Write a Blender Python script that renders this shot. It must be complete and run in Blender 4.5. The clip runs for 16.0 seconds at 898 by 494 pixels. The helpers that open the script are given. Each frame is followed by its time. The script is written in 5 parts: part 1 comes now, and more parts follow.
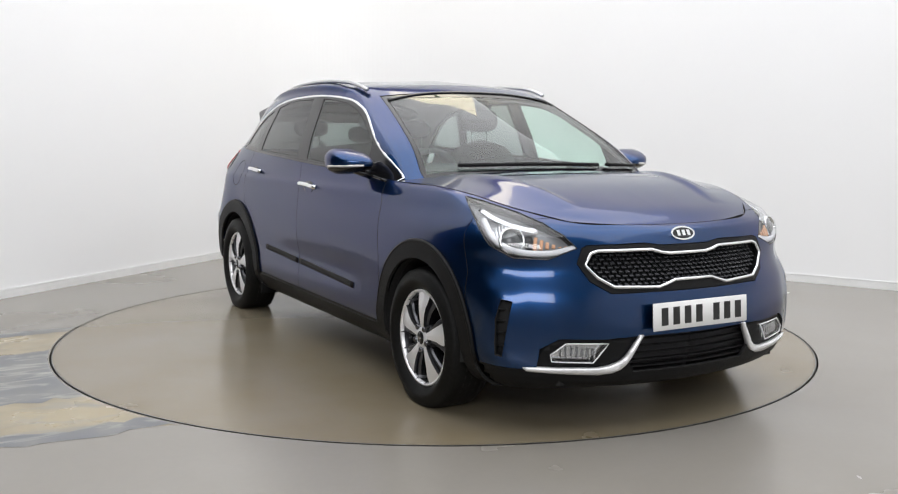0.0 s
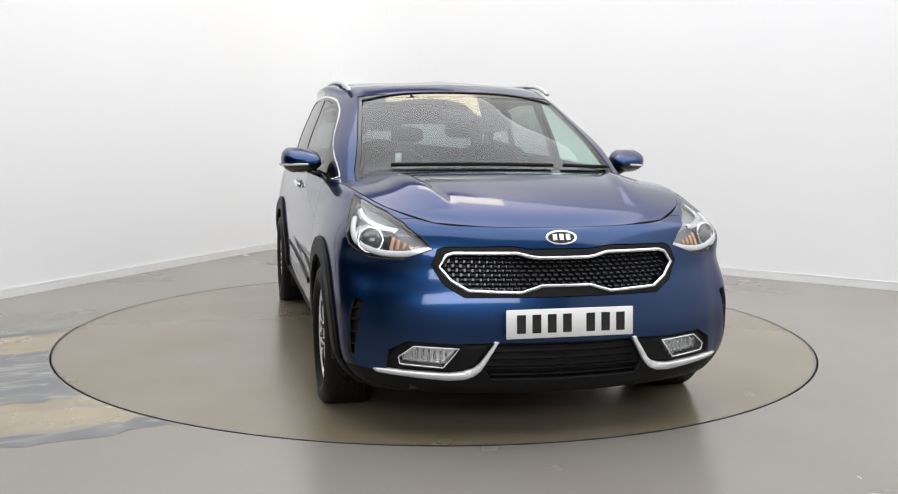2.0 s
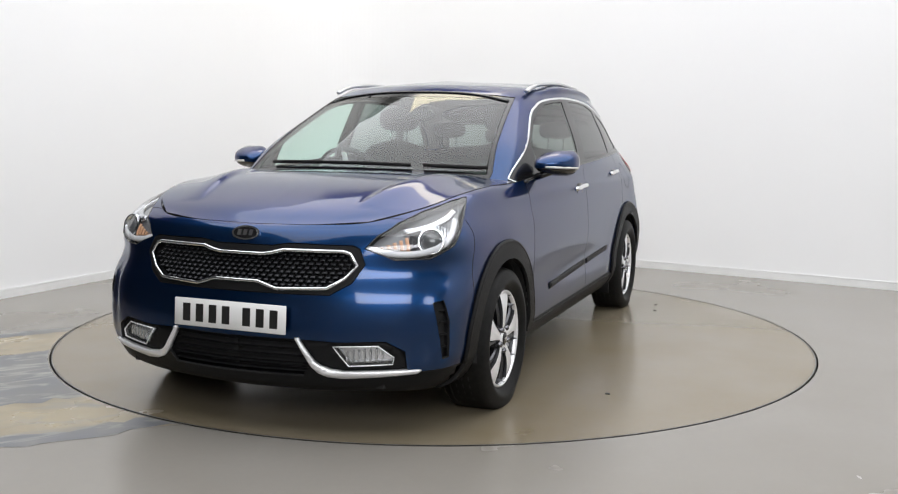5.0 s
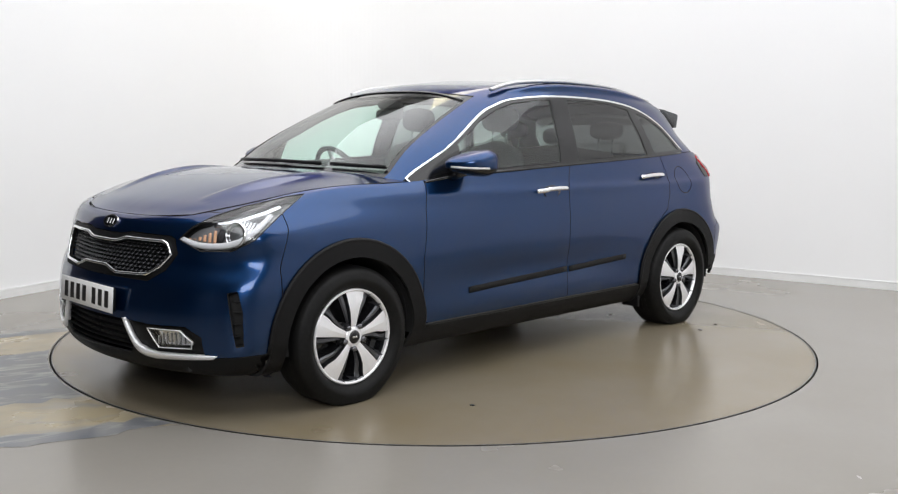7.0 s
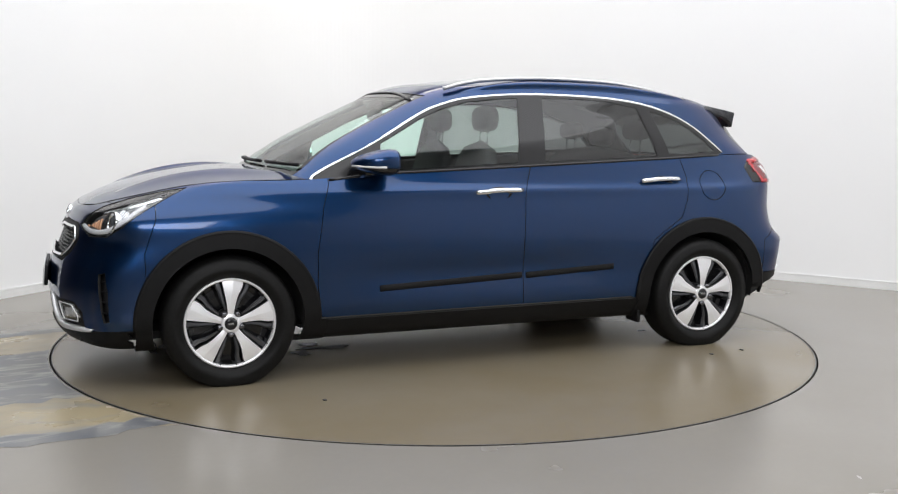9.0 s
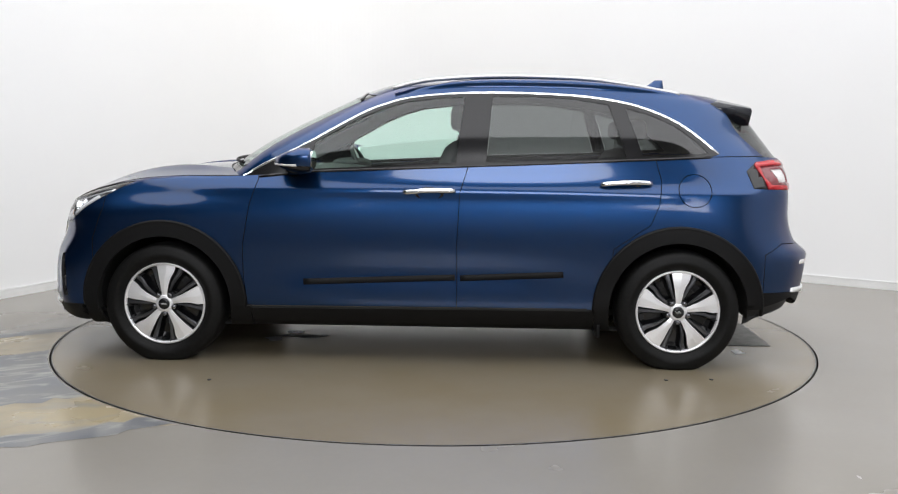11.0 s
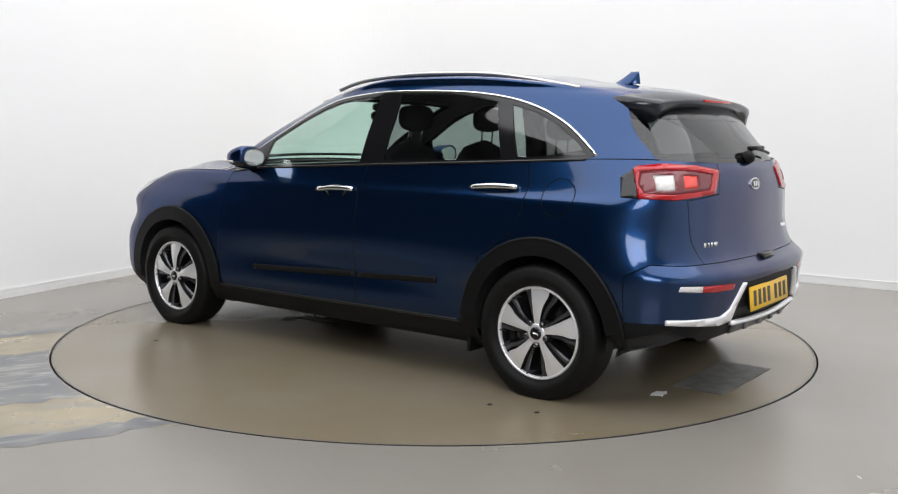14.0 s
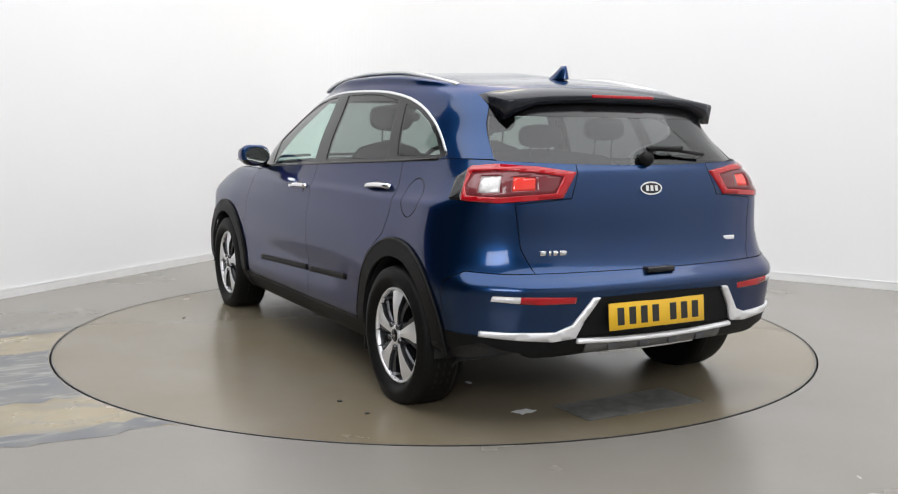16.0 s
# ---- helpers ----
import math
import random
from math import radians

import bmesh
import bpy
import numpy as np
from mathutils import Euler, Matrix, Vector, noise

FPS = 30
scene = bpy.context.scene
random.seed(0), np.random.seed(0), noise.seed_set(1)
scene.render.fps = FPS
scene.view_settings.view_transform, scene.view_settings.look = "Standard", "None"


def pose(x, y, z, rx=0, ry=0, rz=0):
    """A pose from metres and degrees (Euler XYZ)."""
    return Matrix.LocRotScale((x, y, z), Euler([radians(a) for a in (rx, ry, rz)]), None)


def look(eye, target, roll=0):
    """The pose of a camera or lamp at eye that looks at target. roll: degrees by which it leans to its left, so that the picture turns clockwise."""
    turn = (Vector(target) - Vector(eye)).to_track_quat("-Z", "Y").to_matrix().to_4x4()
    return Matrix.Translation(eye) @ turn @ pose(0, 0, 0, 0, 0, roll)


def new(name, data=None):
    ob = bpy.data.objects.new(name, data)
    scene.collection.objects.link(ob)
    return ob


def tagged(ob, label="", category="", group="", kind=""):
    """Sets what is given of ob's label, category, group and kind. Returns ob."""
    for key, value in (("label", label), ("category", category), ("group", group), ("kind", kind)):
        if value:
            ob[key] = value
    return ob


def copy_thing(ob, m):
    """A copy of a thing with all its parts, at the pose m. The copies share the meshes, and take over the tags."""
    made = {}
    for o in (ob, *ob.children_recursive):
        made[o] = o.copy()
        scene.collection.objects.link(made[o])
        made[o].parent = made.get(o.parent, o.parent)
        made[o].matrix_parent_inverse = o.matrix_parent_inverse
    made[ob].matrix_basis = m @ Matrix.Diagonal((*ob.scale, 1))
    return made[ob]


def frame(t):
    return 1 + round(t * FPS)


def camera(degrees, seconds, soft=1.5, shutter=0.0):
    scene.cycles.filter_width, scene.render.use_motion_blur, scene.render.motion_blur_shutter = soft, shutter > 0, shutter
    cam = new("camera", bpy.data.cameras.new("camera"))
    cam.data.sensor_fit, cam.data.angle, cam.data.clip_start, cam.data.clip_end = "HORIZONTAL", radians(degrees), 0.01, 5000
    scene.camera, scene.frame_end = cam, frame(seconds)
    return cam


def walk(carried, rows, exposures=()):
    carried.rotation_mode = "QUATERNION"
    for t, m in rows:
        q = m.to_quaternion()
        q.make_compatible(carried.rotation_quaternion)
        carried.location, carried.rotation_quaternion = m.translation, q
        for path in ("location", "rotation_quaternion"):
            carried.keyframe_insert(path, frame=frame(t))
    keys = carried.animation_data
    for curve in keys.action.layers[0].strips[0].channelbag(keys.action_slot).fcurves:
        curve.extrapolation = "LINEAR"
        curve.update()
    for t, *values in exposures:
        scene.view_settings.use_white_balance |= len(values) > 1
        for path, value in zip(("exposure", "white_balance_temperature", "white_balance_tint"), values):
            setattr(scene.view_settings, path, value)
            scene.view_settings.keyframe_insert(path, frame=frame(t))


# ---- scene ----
# camera: on a stand before the turntable
cam = camera(51.1, 16.0, soft=1.2)
CAM = pose(0, -5.708, 1.195, 90 - 6.83, 0, -0.753) @ pose(0, 0, 0, 0, 0, 0.541)
walk(cam, [(0.0, CAM), (16.0, CAM)])

# heading of the turntable: seconds and degrees
TURN = [(0.0, -61.1), (0.5, -62.85), (1.0, -66.3), (1.5, -71.1), (2.0, -77.1), (2.5, -82.95), (3.0, -88.95),
        (3.5, -94.8), (4.0, -100.75), (4.5, -106.55), (5.0, -112.5), (6.25, -127.1), (7.5, -141.65), (8.0, -147.4),
        (8.5, -153.1), (9.0, -158.95), (10.25, -174.0), (11.5, -189.1), (12.0, -195.0), (12.5, -200.6), (13.0, -206.4),
        (13.5, -212.2), (14.0, -218.05), (14.5, -223.8), (15.0, -229.7), (15.5, -235.5), (16.0, -241.5)]
CAR_AT = (0.047, 0.028)      # the car's middle on the turntable

# ---- world and lights ----
world = bpy.data.worlds.new("world")
scene.world = world
world.use_nodes = True
world.node_tree.nodes["Background"].inputs[0].default_value = (0.9, 0.95, 1.0, 1)
world.node_tree.nodes["Background"].inputs[1].default_value = 0.3
scene.view_settings.exposure = 0.0
CEILING = 5.0


def unseen_lamp(m, sx, sy, watts, colour=(0.965, 0.972, 1.0)):
    lamp = bpy.data.lights.new("soft_box_lamp", "AREA")
    lamp.shape, lamp.size, lamp.size_y, lamp.energy, lamp.color = "RECTANGLE", sx, sy, watts, colour
    ob = new("soft_box_lamp", lamp)
    ob.matrix_world = m
    return ob


# added stand-in for unseen ceiling tubes: one wide dim lamp over the studio
unseen_lamp(pose(0.6, -0.8, CEILING - 0.1), 9.5, 8.8, 630)
# added warm lamp under it, for the yellow reflection on bonnet and windscreen
unseen_lamp(pose(0.1, 3.05, CEILING - 0.13), 1.7, 0.8, 13, (1.0, 0.86, 0.5))
# unseen soft box behind the camera
unseen_lamp(look((0.2, -8.9, 4.2), (0.4, 2.0, 1.0)), 4.6, 2.6, 280)

# ---- materials ----


def material(name, colour, rough=0.5, metal=0.0, **more):
    m = bpy.data.materials.new(name)
    m.use_nodes = True
    b = m.node_tree.nodes["Principled BSDF"]
    b.inputs["Base Color"].default_value = (*colour, 1)
    b.inputs["Roughness"].default_value = rough
    b.inputs["Metallic"].default_value = metal
    for key, value in more.items():
        b.inputs[key.replace("_", " ")].default_value = value
    return m


def grain(m, scale, amount, colour_b=None, bump=0.0, detail=4, rough=None, coords="Object", low=0.4, high=0.6):
    """Mixes the base colour towards colour_b by a noise, with relief and a rough range."""
    nt = m.node_tree
    b = nt.nodes["Principled BSDF"]
    co = nt.nodes.new("ShaderNodeTexCoord")
    no = nt.nodes.new("ShaderNodeTexNoise")
    no.inputs["Scale"].default_value, no.inputs["Detail"].default_value = scale, detail
    nt.links.new(co.outputs[coords], no.inputs["Vector"])
    ra = nt.nodes.new("ShaderNodeMapRange")
    ra.inputs["From Min"].default_value, ra.inputs["From Max"].default_value = low, high
    ra.inputs["To Max"].default_value = amount
    nt.links.new(no.outputs["Fac"], ra.inputs["Value"])
    if colour_b:
        mix = nt.nodes.new("ShaderNodeMix")
        mix.data_type = "RGBA"
        links = b.inputs["Base Color"].links
        if links:
            nt.links.new(links[0].from_socket, mix.inputs["A"])
        else:
            mix.inputs["A"].default_value = b.inputs["Base Color"].default_value
        mix.inputs["B"].default_value = (*colour_b, 1)
        nt.links.new(ra.outputs["Result"], mix.inputs["Factor"])
        nt.links.new(mix.outputs["Result"], b.inputs["Base Color"])
    if rough:
        rr = nt.nodes.new("ShaderNodeMapRange")
        rr.inputs["From Min"].default_value, rr.inputs["From Max"].default_value = low, high
        rr.inputs["To Min"].default_value, rr.inputs["To Max"].default_value = rough
        nt.links.new(no.outputs["Fac"], rr.inputs["Value"])
        nt.links.new(rr.outputs["Result"], b.inputs["Roughness"])
    if bump:
        bu = nt.nodes.new("ShaderNodeBump")
        bu.inputs["Strength"].default_value, bu.inputs["Distance"].default_value = bump, 0.002
        old = b.inputs["Normal"].links
        if old:
            nt.links.new(old[0].from_socket, bu.inputs["Normal"])
        nt.links.new(no.outputs["Fac"], bu.inputs["Height"])
        nt.links.new(bu.outputs["Normal"], b.inputs["Normal"])
    return m


M_WALL = grain(material("wall_paint", (0.84, 0.84, 0.84), 0.75), 0.7, 0.25, (0.80, 0.80, 0.80), 0.0)
grain(M_WALL, 60, 0.0, None, 0.15)
M_BACK = grain(material("grey_wall_paint", (0.60, 0.60, 0.61), 0.7), 1.5, 0.4, (0.54, 0.54, 0.55))
M_SHOP = grain(material("workshop_wall_paint", (0.10, 0.10, 0.105), 0.7), 1.5, 0.4, (0.07, 0.07, 0.075))
M_CEIL = grain(material("ceiling_paint", (0.30, 0.30, 0.30), 0.8), 2, 0.3, (0.26, 0.26, 0.26))
M_SKIRT = grain(material("skirting_paint", (0.78, 0.78, 0.77), 0.4), 3, 0.3, (0.68, 0.68, 0.66))
M_FLOOR = grain(material("floor_resin", (0.250, 0.236, 0.212), 0.26), 0.9, 0.8, (0.205, 0.188, 0.158), 0.0, 5, (0.20, 0.30), low=0.28, high=0.72)
grain(M_FLOOR, 34, 0.12, (0.20, 0.19, 0.172), 0.03, 3, low=0.3, high=0.7)
M_DISC = grain(material("turntable_resin", (0.218, 0.188, 0.140), 0.22, Specular_IOR_Level=0.85), 1.3, 0.9, (0.180, 0.144, 0.085), 0.0, 5, (0.19, 0.28), low=0.28, high=0.72)
grain(M_DISC, 40, 0.12, (0.19, 0.172, 0.135), 0.03, 3, low=0.3, high=0.7)
M_GAP = material("gap_black", (0.012, 0.012, 0.012), 0.8)
M_SCUFF = grain(material("scuffed_slate_paint", (0.115, 0.122, 0.135), 0.4), 5, 1.0, (0.21, 0.21, 0.205), 0.2, 8, (0.3, 0.5))


def streaks(m, turn, colour_b, low, high, scale=(1.3, 4.5, 1.0)):
    """Long drag marks along one direction over the base colour."""
    nt = m.node_tree
    b = nt.nodes["Principled BSDF"]
    co, mp, no, ra, mix = (nt.nodes.new("ShaderNode" + k) for k in ("TexCoord", "Mapping", "TexNoise", "MapRange", "Mix"))
    mp.vector_type = "TEXTURE"
    mp.inputs["Rotation"].default_value[2] = turn
    mp.inputs["Scale"].default_value = [1 / v for v in scale]
    no.inputs["Scale"].default_value, no.inputs["Detail"].default_value, no.inputs["Distortion"].default_value = 2.0, 9, 1.3
    ra.inputs["From Min"].default_value, ra.inputs["From Max"].default_value = low, high
    mix.data_type = "RGBA"
    mix.inputs["B"].default_value = (*colour_b, 1)
    nt.links.new(co.outputs["Object"], mp.inputs["Vector"])
    nt.links.new(mp.outputs["Vector"], no.inputs["Vector"])
    nt.links.new(no.outputs["Fac"], ra.inputs["Value"])
    nt.links.new(ra.outputs["Result"], mix.inputs["Factor"])
    nt.links.new(b.inputs["Base Color"].links[0].from_socket, mix.inputs["A"])
    nt.links.new(mix.outputs["Result"], b.inputs["Base Color"])


streaks(M_SCUFF, math.atan2(-0.466, -0.885), (0.33, 0.325, 0.30), 0.53, 0.66)
M_BEIGE = grain(material("worn_beige_resin", (0.34, 0.285, 0.180), 0.35), 3, 0.8, (0.27, 0.23, 0.16), 0.1, 6, (0.25, 0.4))
streaks(M_BEIGE, math.atan2(-0.466, -0.885), (0.25, 0.235, 0.205), 0.50, 0.72)


# ---- the room ----


def mesh_object(name, bm, mat, parent=None, label="", smooth=True):
    me = bpy.data.meshes.new(name)
    bm.normal_update()
    for f in bm.faces:
        f.smooth = smooth
    bm.to_mesh(me)
    bm.free()
    me.materials.append(mat)
    if any(p.material_index for p in me.polygons):
        me.materials.append(M_GAP)
    ob = new(name, me)
    ob.parent = parent
    if label:
        ob["label"] = label
    return ob


def prism(outline, z0, z1, bm=None):
    """An upright prism over a plan outline."""
    bm = bm or bmesh.new()
    lo = [bm.verts.new((x, y, z0)) for x, y in outline]
    hi = [bm.verts.new((x, y, z1)) for x, y in outline]
    n = len(outline)
    bm.faces.new(hi)
    bm.faces.new(lo[::-1])
    for i in range(n):
        bm.faces.new((lo[i], lo[(i + 1) % n], hi[(i + 1) % n], hi[i]))
    return bm


def ring(r0, r1, z0, z1, n=180):
    bm = bmesh.new()
    rows = []
    for i in range(n):
        a = 2 * math.pi * i / n
        rows.append([bm.verts.new((r * math.cos(a), r * math.sin(a), z)) for r, z in ((r0, z0), (r0, z1), (r1, z1), (r1, z0))])
    for i in range(n):
        for k in range(4):
            bm.faces.new((rows[i][k], rows[(i + 1) % n][k], rows[(i + 1) % n][(k + 1) % 4], rows[i][(k + 1) % 4]))
    bmesh.ops.recalc_face_normals(bm, faces=bm.faces)
    return bm


R_DISC = 2.204
# inner plan of the room: two walls seen with a rounded corner, two behind the camera
CORNER, A_LEFT, A_RIGHT = Vector((-1.26, 4.98)), math.radians(65.4), math.radians(-34.5)
dl, dr = Vector((math.cos(A_LEFT), math.sin(A_LEFT))), Vector((math.cos(A_RIGHT), math.sin(A_RIGHT)))
FILLET = 1.6
L_LEFT, L_RIGHT = 5.3, 8.0


def wall_line(offset):
    """The wall's plan line, moved outwards, from the left end round the corner to the right end."""
    nl, nr = Vector((-dl.y, dl.x)), Vector((-dr.y, dr.x))
    a, b = CORNER - dl * FILLET, CORNER + dr * FILLET
    out = [CORNER - dl * L_LEFT + nl * offset]
    for i in range(49):
        t = i / 48
        p = a.lerp(CORNER, t).lerp(CORNER.lerp(b, t), t)
        n = nl.lerp(nr, t).normalized()
        out.append(p + n * offset)
    out.append(CORNER + dr * L_RIGHT + nr * offset)
    return out


def wall_strip(z0, z1, inner, outer):
    return prism([tuple(p) for p in wall_line(inner)] + [tuple(p) for p in wall_line(outer)[::-1]], z0, z1)


tagged(mesh_object("wall_north", wall_strip(0, CEILING, 0, 0.2), M_WALL, smooth=False), "smooth white painted studio wall with a rounded corner", "wall", kind="structure")
bm = wall_strip(0, 0.056, -0.014, -0.0005)
tagged(mesh_object("baseboard", bm, M_SKIRT, smooth=False), "white painted skirting board along the wall foot", "skirting", kind="structure")
tagged(mesh_object("trim", wall_strip(0.058, 0.066, -0.010, -0.0005), M_SKIRT, smooth=False), "thin white cap strip over the skirting board", "trim", kind="structure")
ends = wall_line(0)
e0, e1 = ends[0], ends[-1]
# out of view: a white wall beside the camera, a grey one behind it, and the dim workshop past the left wall's end
# these unseen walls are toned to shape the car's reflections
plan = [e1, Vector((4.9, -10.2)), Vector((-12.0, -10.2)), Vector((-12.0, 3.4)), e0]
for name, mat, label, p, q in (("wall_east", M_WALL, "smooth white painted studio wall", plan[0], plan[1]),
                               ("wall_south", M_BACK, "plain pale grey painted wall of the studio", plan[1], plan[2]),
                               ("wall_west", M_SHOP, "dark painted workshop wall", plan[2], plan[3]),
                               ("wall_workshop", M_SHOP, "dark painted workshop wall", plan[3], plan[4])):
    d = (q - p).normalized()
    n = Vector((-d.y, d.x))
    bm = prism([tuple(p), tuple(q), tuple(q + n * 0.2), tuple(p + n * 0.2)], 0, CEILING)
    bmesh.ops.recalc_face_normals(bm, faces=bm.faces)
    tagged(mesh_object(name, bm, mat, smooth=False), label, "wall", kind="structure")
bm = prism([(-16, -14), (16, -14), (16, 12), (-16, 12)], CEILING, CEILING + 0.2)
tagged(mesh_object("ceiling", bm, M_CEIL, smooth=False), "plain pale painted ceiling", "ceiling", kind="structure")

# floor with a round hole for the turntable
bm = bmesh.new()
N = 180
inner = [bm.verts.new((R_DISC * math.cos(2 * math.pi * i / N), R_DISC * math.sin(2 * math.pi * i / N), 0)) for i in range(N)]
deep = [bm.verts.new((v.co.x, v.co.y, -0.05)) for v in inner]
outer = [bm.verts.new((24 * math.cos(2 * math.pi * i / N), 24 * math.sin(2 * math.pi * i / N), 0)) for i in range(N)]
for i in range(N):
    j = (i + 1) % N
    bm.faces.new((inner[i], outer[i], outer[j], inner[j]))
    bm.faces.new((deep[i], inner[i], inner[j], deep[j]))
tagged(mesh_object("floor", bm, M_FLOOR, smooth=False), "grey resin floor, slightly glossy and scuffed", "floor", kind="structure")
tagged(mesh_object("floor_pit", ring(0.02, R_DISC + 0.02, -0.09, -0.05), M_GAP), "black pit under the turntable's edge", "pit", kind="structure")
bm = bmesh.new()
R_T = R_DISC - 0.011
rows = []
for r, z in ((0.0, 0), (0.7, 0), (1.4, 0), (R_T - 0.003, 0), (R_T, -0.003), (R_T, -0.045)):
    rows.append([bm.verts.new((r * math.cos(2 * math.pi * i / N), r * math.sin(2 * math.pi * i / N), z)) for i in range(N)] if r else [bm.verts.new((0, 0, z))])
for a, b in zip(rows, rows[1:]):
    for i in range(N):
        j = (i + 1) % N
        bm.faces.new((a[0], b[i], b[j]) if len(a) == 1 else (a[i], b[i], b[j], a[j]))
turntable = tagged(mesh_object("turntable", bm, M_DISC, smooth=False), "round grey-brown resin turntable set flush in the floor", "turntable")

M_STEEL = grain(material("worn_steel_edge", (0.09, 0.088, 0.085), 0.45, 0.6), 20, 0.6, (0.16, 0.155, 0.145))
mesh_object("edge_strip", ring(R_T - 0.005, R_T + 0.0015, -0.04, 0.0012), M_STEEL, turntable, "dark steel edge strip", False)
# worn floor markings that lead to the turntable
u_m, v_m = Vector((-0.885, -0.466)), Vector((0.466, -0.885))


def floor_band(name, v0, v1, mat, label, z, ragged, seed, end=0.0):
    """A strip of worn paint: from the turntable's rim outwards, between two distances across."""
    rnd = random.Random(seed)
    base = Vector((-2.22, -0.05))
    lo, hi = [], []
    for i in range(60):
        s = i / 59 * 3.2
        for side, v in ((lo, v0), (hi, v1)):
            v += ragged * (rnd.random() - 0.5) * 2 + ragged * math.sin(s * 7 + seed)
            p = base + u_m * (s - 1.2) + v_m * v
            side.append(p)
    bm = bmesh.new()
    cells = 14
    grid = [[bm.verts.new((*a.lerp(b, k / cells), z)) for k in range(cells + 1)] for a, b in zip(lo, hi)]
    for p, q in zip(grid, grid[1:]):
        for k in range(cells):
            f = (p[k], p[k + 1], q[k + 1], q[k])
            if any(v.co.xy.length > R_DISC + 0.008 for v in f):
                bm.faces.new(f)
    for v in bm.verts[:]:
        if not v.link_faces:
            bm.verts.remove(v)
        elif v.co.xy.length < R_DISC + 0.008:
            s = (R_DISC + 0.008) / v.co.xy.length
            v.co.x, v.co.y = v.co.x * s, v.co.y * s
    bmesh.ops.recalc_face_normals(bm, faces=bm.faces)
    if bm.faces and sum(f.normal.z for f in bm.faces) < 0:
        bmesh.ops.reverse_faces(bm, faces=bm.faces)
    return tagged(mesh_object(name, bm, mat, smooth=False), label, "floor marking", kind="structure")


floor_band("floor_patch", 0.0, 2.20, M_BEIGE, "worn beige patch of floor resin beside the turntable", 0.0006, 0.01, 1)
floor_band("floor_stripe", -0.02, 0.10, M_SCUFF, "dark scuffed stripe of floor paint", 0.0012, 0.015, 2)
floor_band("floor_stripe", 0.54, 1.58, M_SCUFF, "broad dark scuffed stripe of floor paint", 0.0012, 0.035, 3)
floor_band("floor_stripe", 2.07, 2.22, M_SCUFF, "dark ragged stripe of floor paint", 0.0012, 0.028, 4)

# ---- materials of the car ----
M_PAINT = material("blue_metallic_paint", (0.0044, 0.0315, 0.108), 0.28, 0.92, Coat_Weight=1.0, Coat_Roughness=0.06, Coat_IOR=1.45, Specular_Tint=(0.22, 0.30, 0.38, 1))
grain(M_PAINT, 1400, 0.35, (0.009, 0.052, 0.165), 0.0, 1)
M_CLAD = grain(material("black_textured_plastic", (0.005, 0.005, 0.0054), 0.5, Specular_IOR_Level=0.18), 500, 0.5, (0.009, 0.009, 0.0094), 0.25, 2)
M_GLOSS = material("gloss_black_trim", (0.008, 0.008, 0.009), 0.12)
M_CHROME = material("chrome", (0.82, 0.83, 0.84), 0.08, 1.0)
M_SATIN = grain(material("satin_silver", (0.90, 0.90, 0.91), 0.3, 0.4), 300, 0.3, (0.84, 0.84, 0.85))
M_RUBBER = grain(material("tyre_rubber", (0.004, 0.004, 0.004), 0.55, Specular_IOR_Level=0.2), 60, 0.5, (0.009, 0.009, 0.0085), 0.2)
M_RIM = grain(material("machined_alloy", (0.92, 0.92, 0.93), 0.32, 0.5), 200, 0.4, (0.84, 0.84, 0.86), 0.05)
M_RIMG = grain(material("grey_painted_alloy", (0.11, 0.112, 0.12), 0.28, 0.7), 300, 0.3, (0.09, 0.092, 0.10))
M_NUT = material("black_nickel", (0.16, 0.16, 0.17), 0.16, 0.9)
M_RIMD = material("dark_grey_alloy", (0.03, 0.031, 0.034), 0.3, 0.6)
M_DARK = grain(material("dark_cabin_plastic", (0.016, 0.016, 0.018), 0.6), 90, 0.4, (0.026, 0.026, 0.028), 0.2)
M_SEAT = grain(material("black_seat_cloth", (0.022, 0.022, 0.025), 0.85), 240, 0.6, (0.04, 0.04, 0.044), 0.4)
M_LINER = grain(material("grey_headliner", (0.24, 0.24, 0.235), 0.9), 40, 0.4, (0.21, 0.21, 0.205))
M_RED = material("red_lamp_lens", (0.42, 0.003, 0.009), 0.16, Coat_Weight=0.3)
M_REDB = material("bright_red_lamp_lens", (0.85, 0.05, 0.035), 0.12, Coat_Weight=1.0)
M_CLEARB = grain(material("frosted_clear_lens", (0.72, 0.71, 0.70), 0.2, Coat_Weight=1.0), 160, 0.5, (0.5, 0.48, 0.47))
M_REFL = material("lamp_reflector", (0.75, 0.76, 0.78), 0.14, 0.95)
M_AMBER = material("amber_lens", (0.78, 0.44, 0.26), 0.2)
M_WHITE = grain(material("white_plate", (0.78, 0.78, 0.77), 0.35), 9, 0.3, (0.70, 0.70, 0.68))
M_YELLOW = grain(material("yellow_plate", (0.80, 0.48, 0.02), 0.35), 9, 0.3, (0.74, 0.43, 0.02))
M_INK = material("plate_black", (0.012, 0.012, 0.012), 0.4)
M_DISCB = material("brake_steel", (0.25, 0.245, 0.24), 0.4, 0.9)


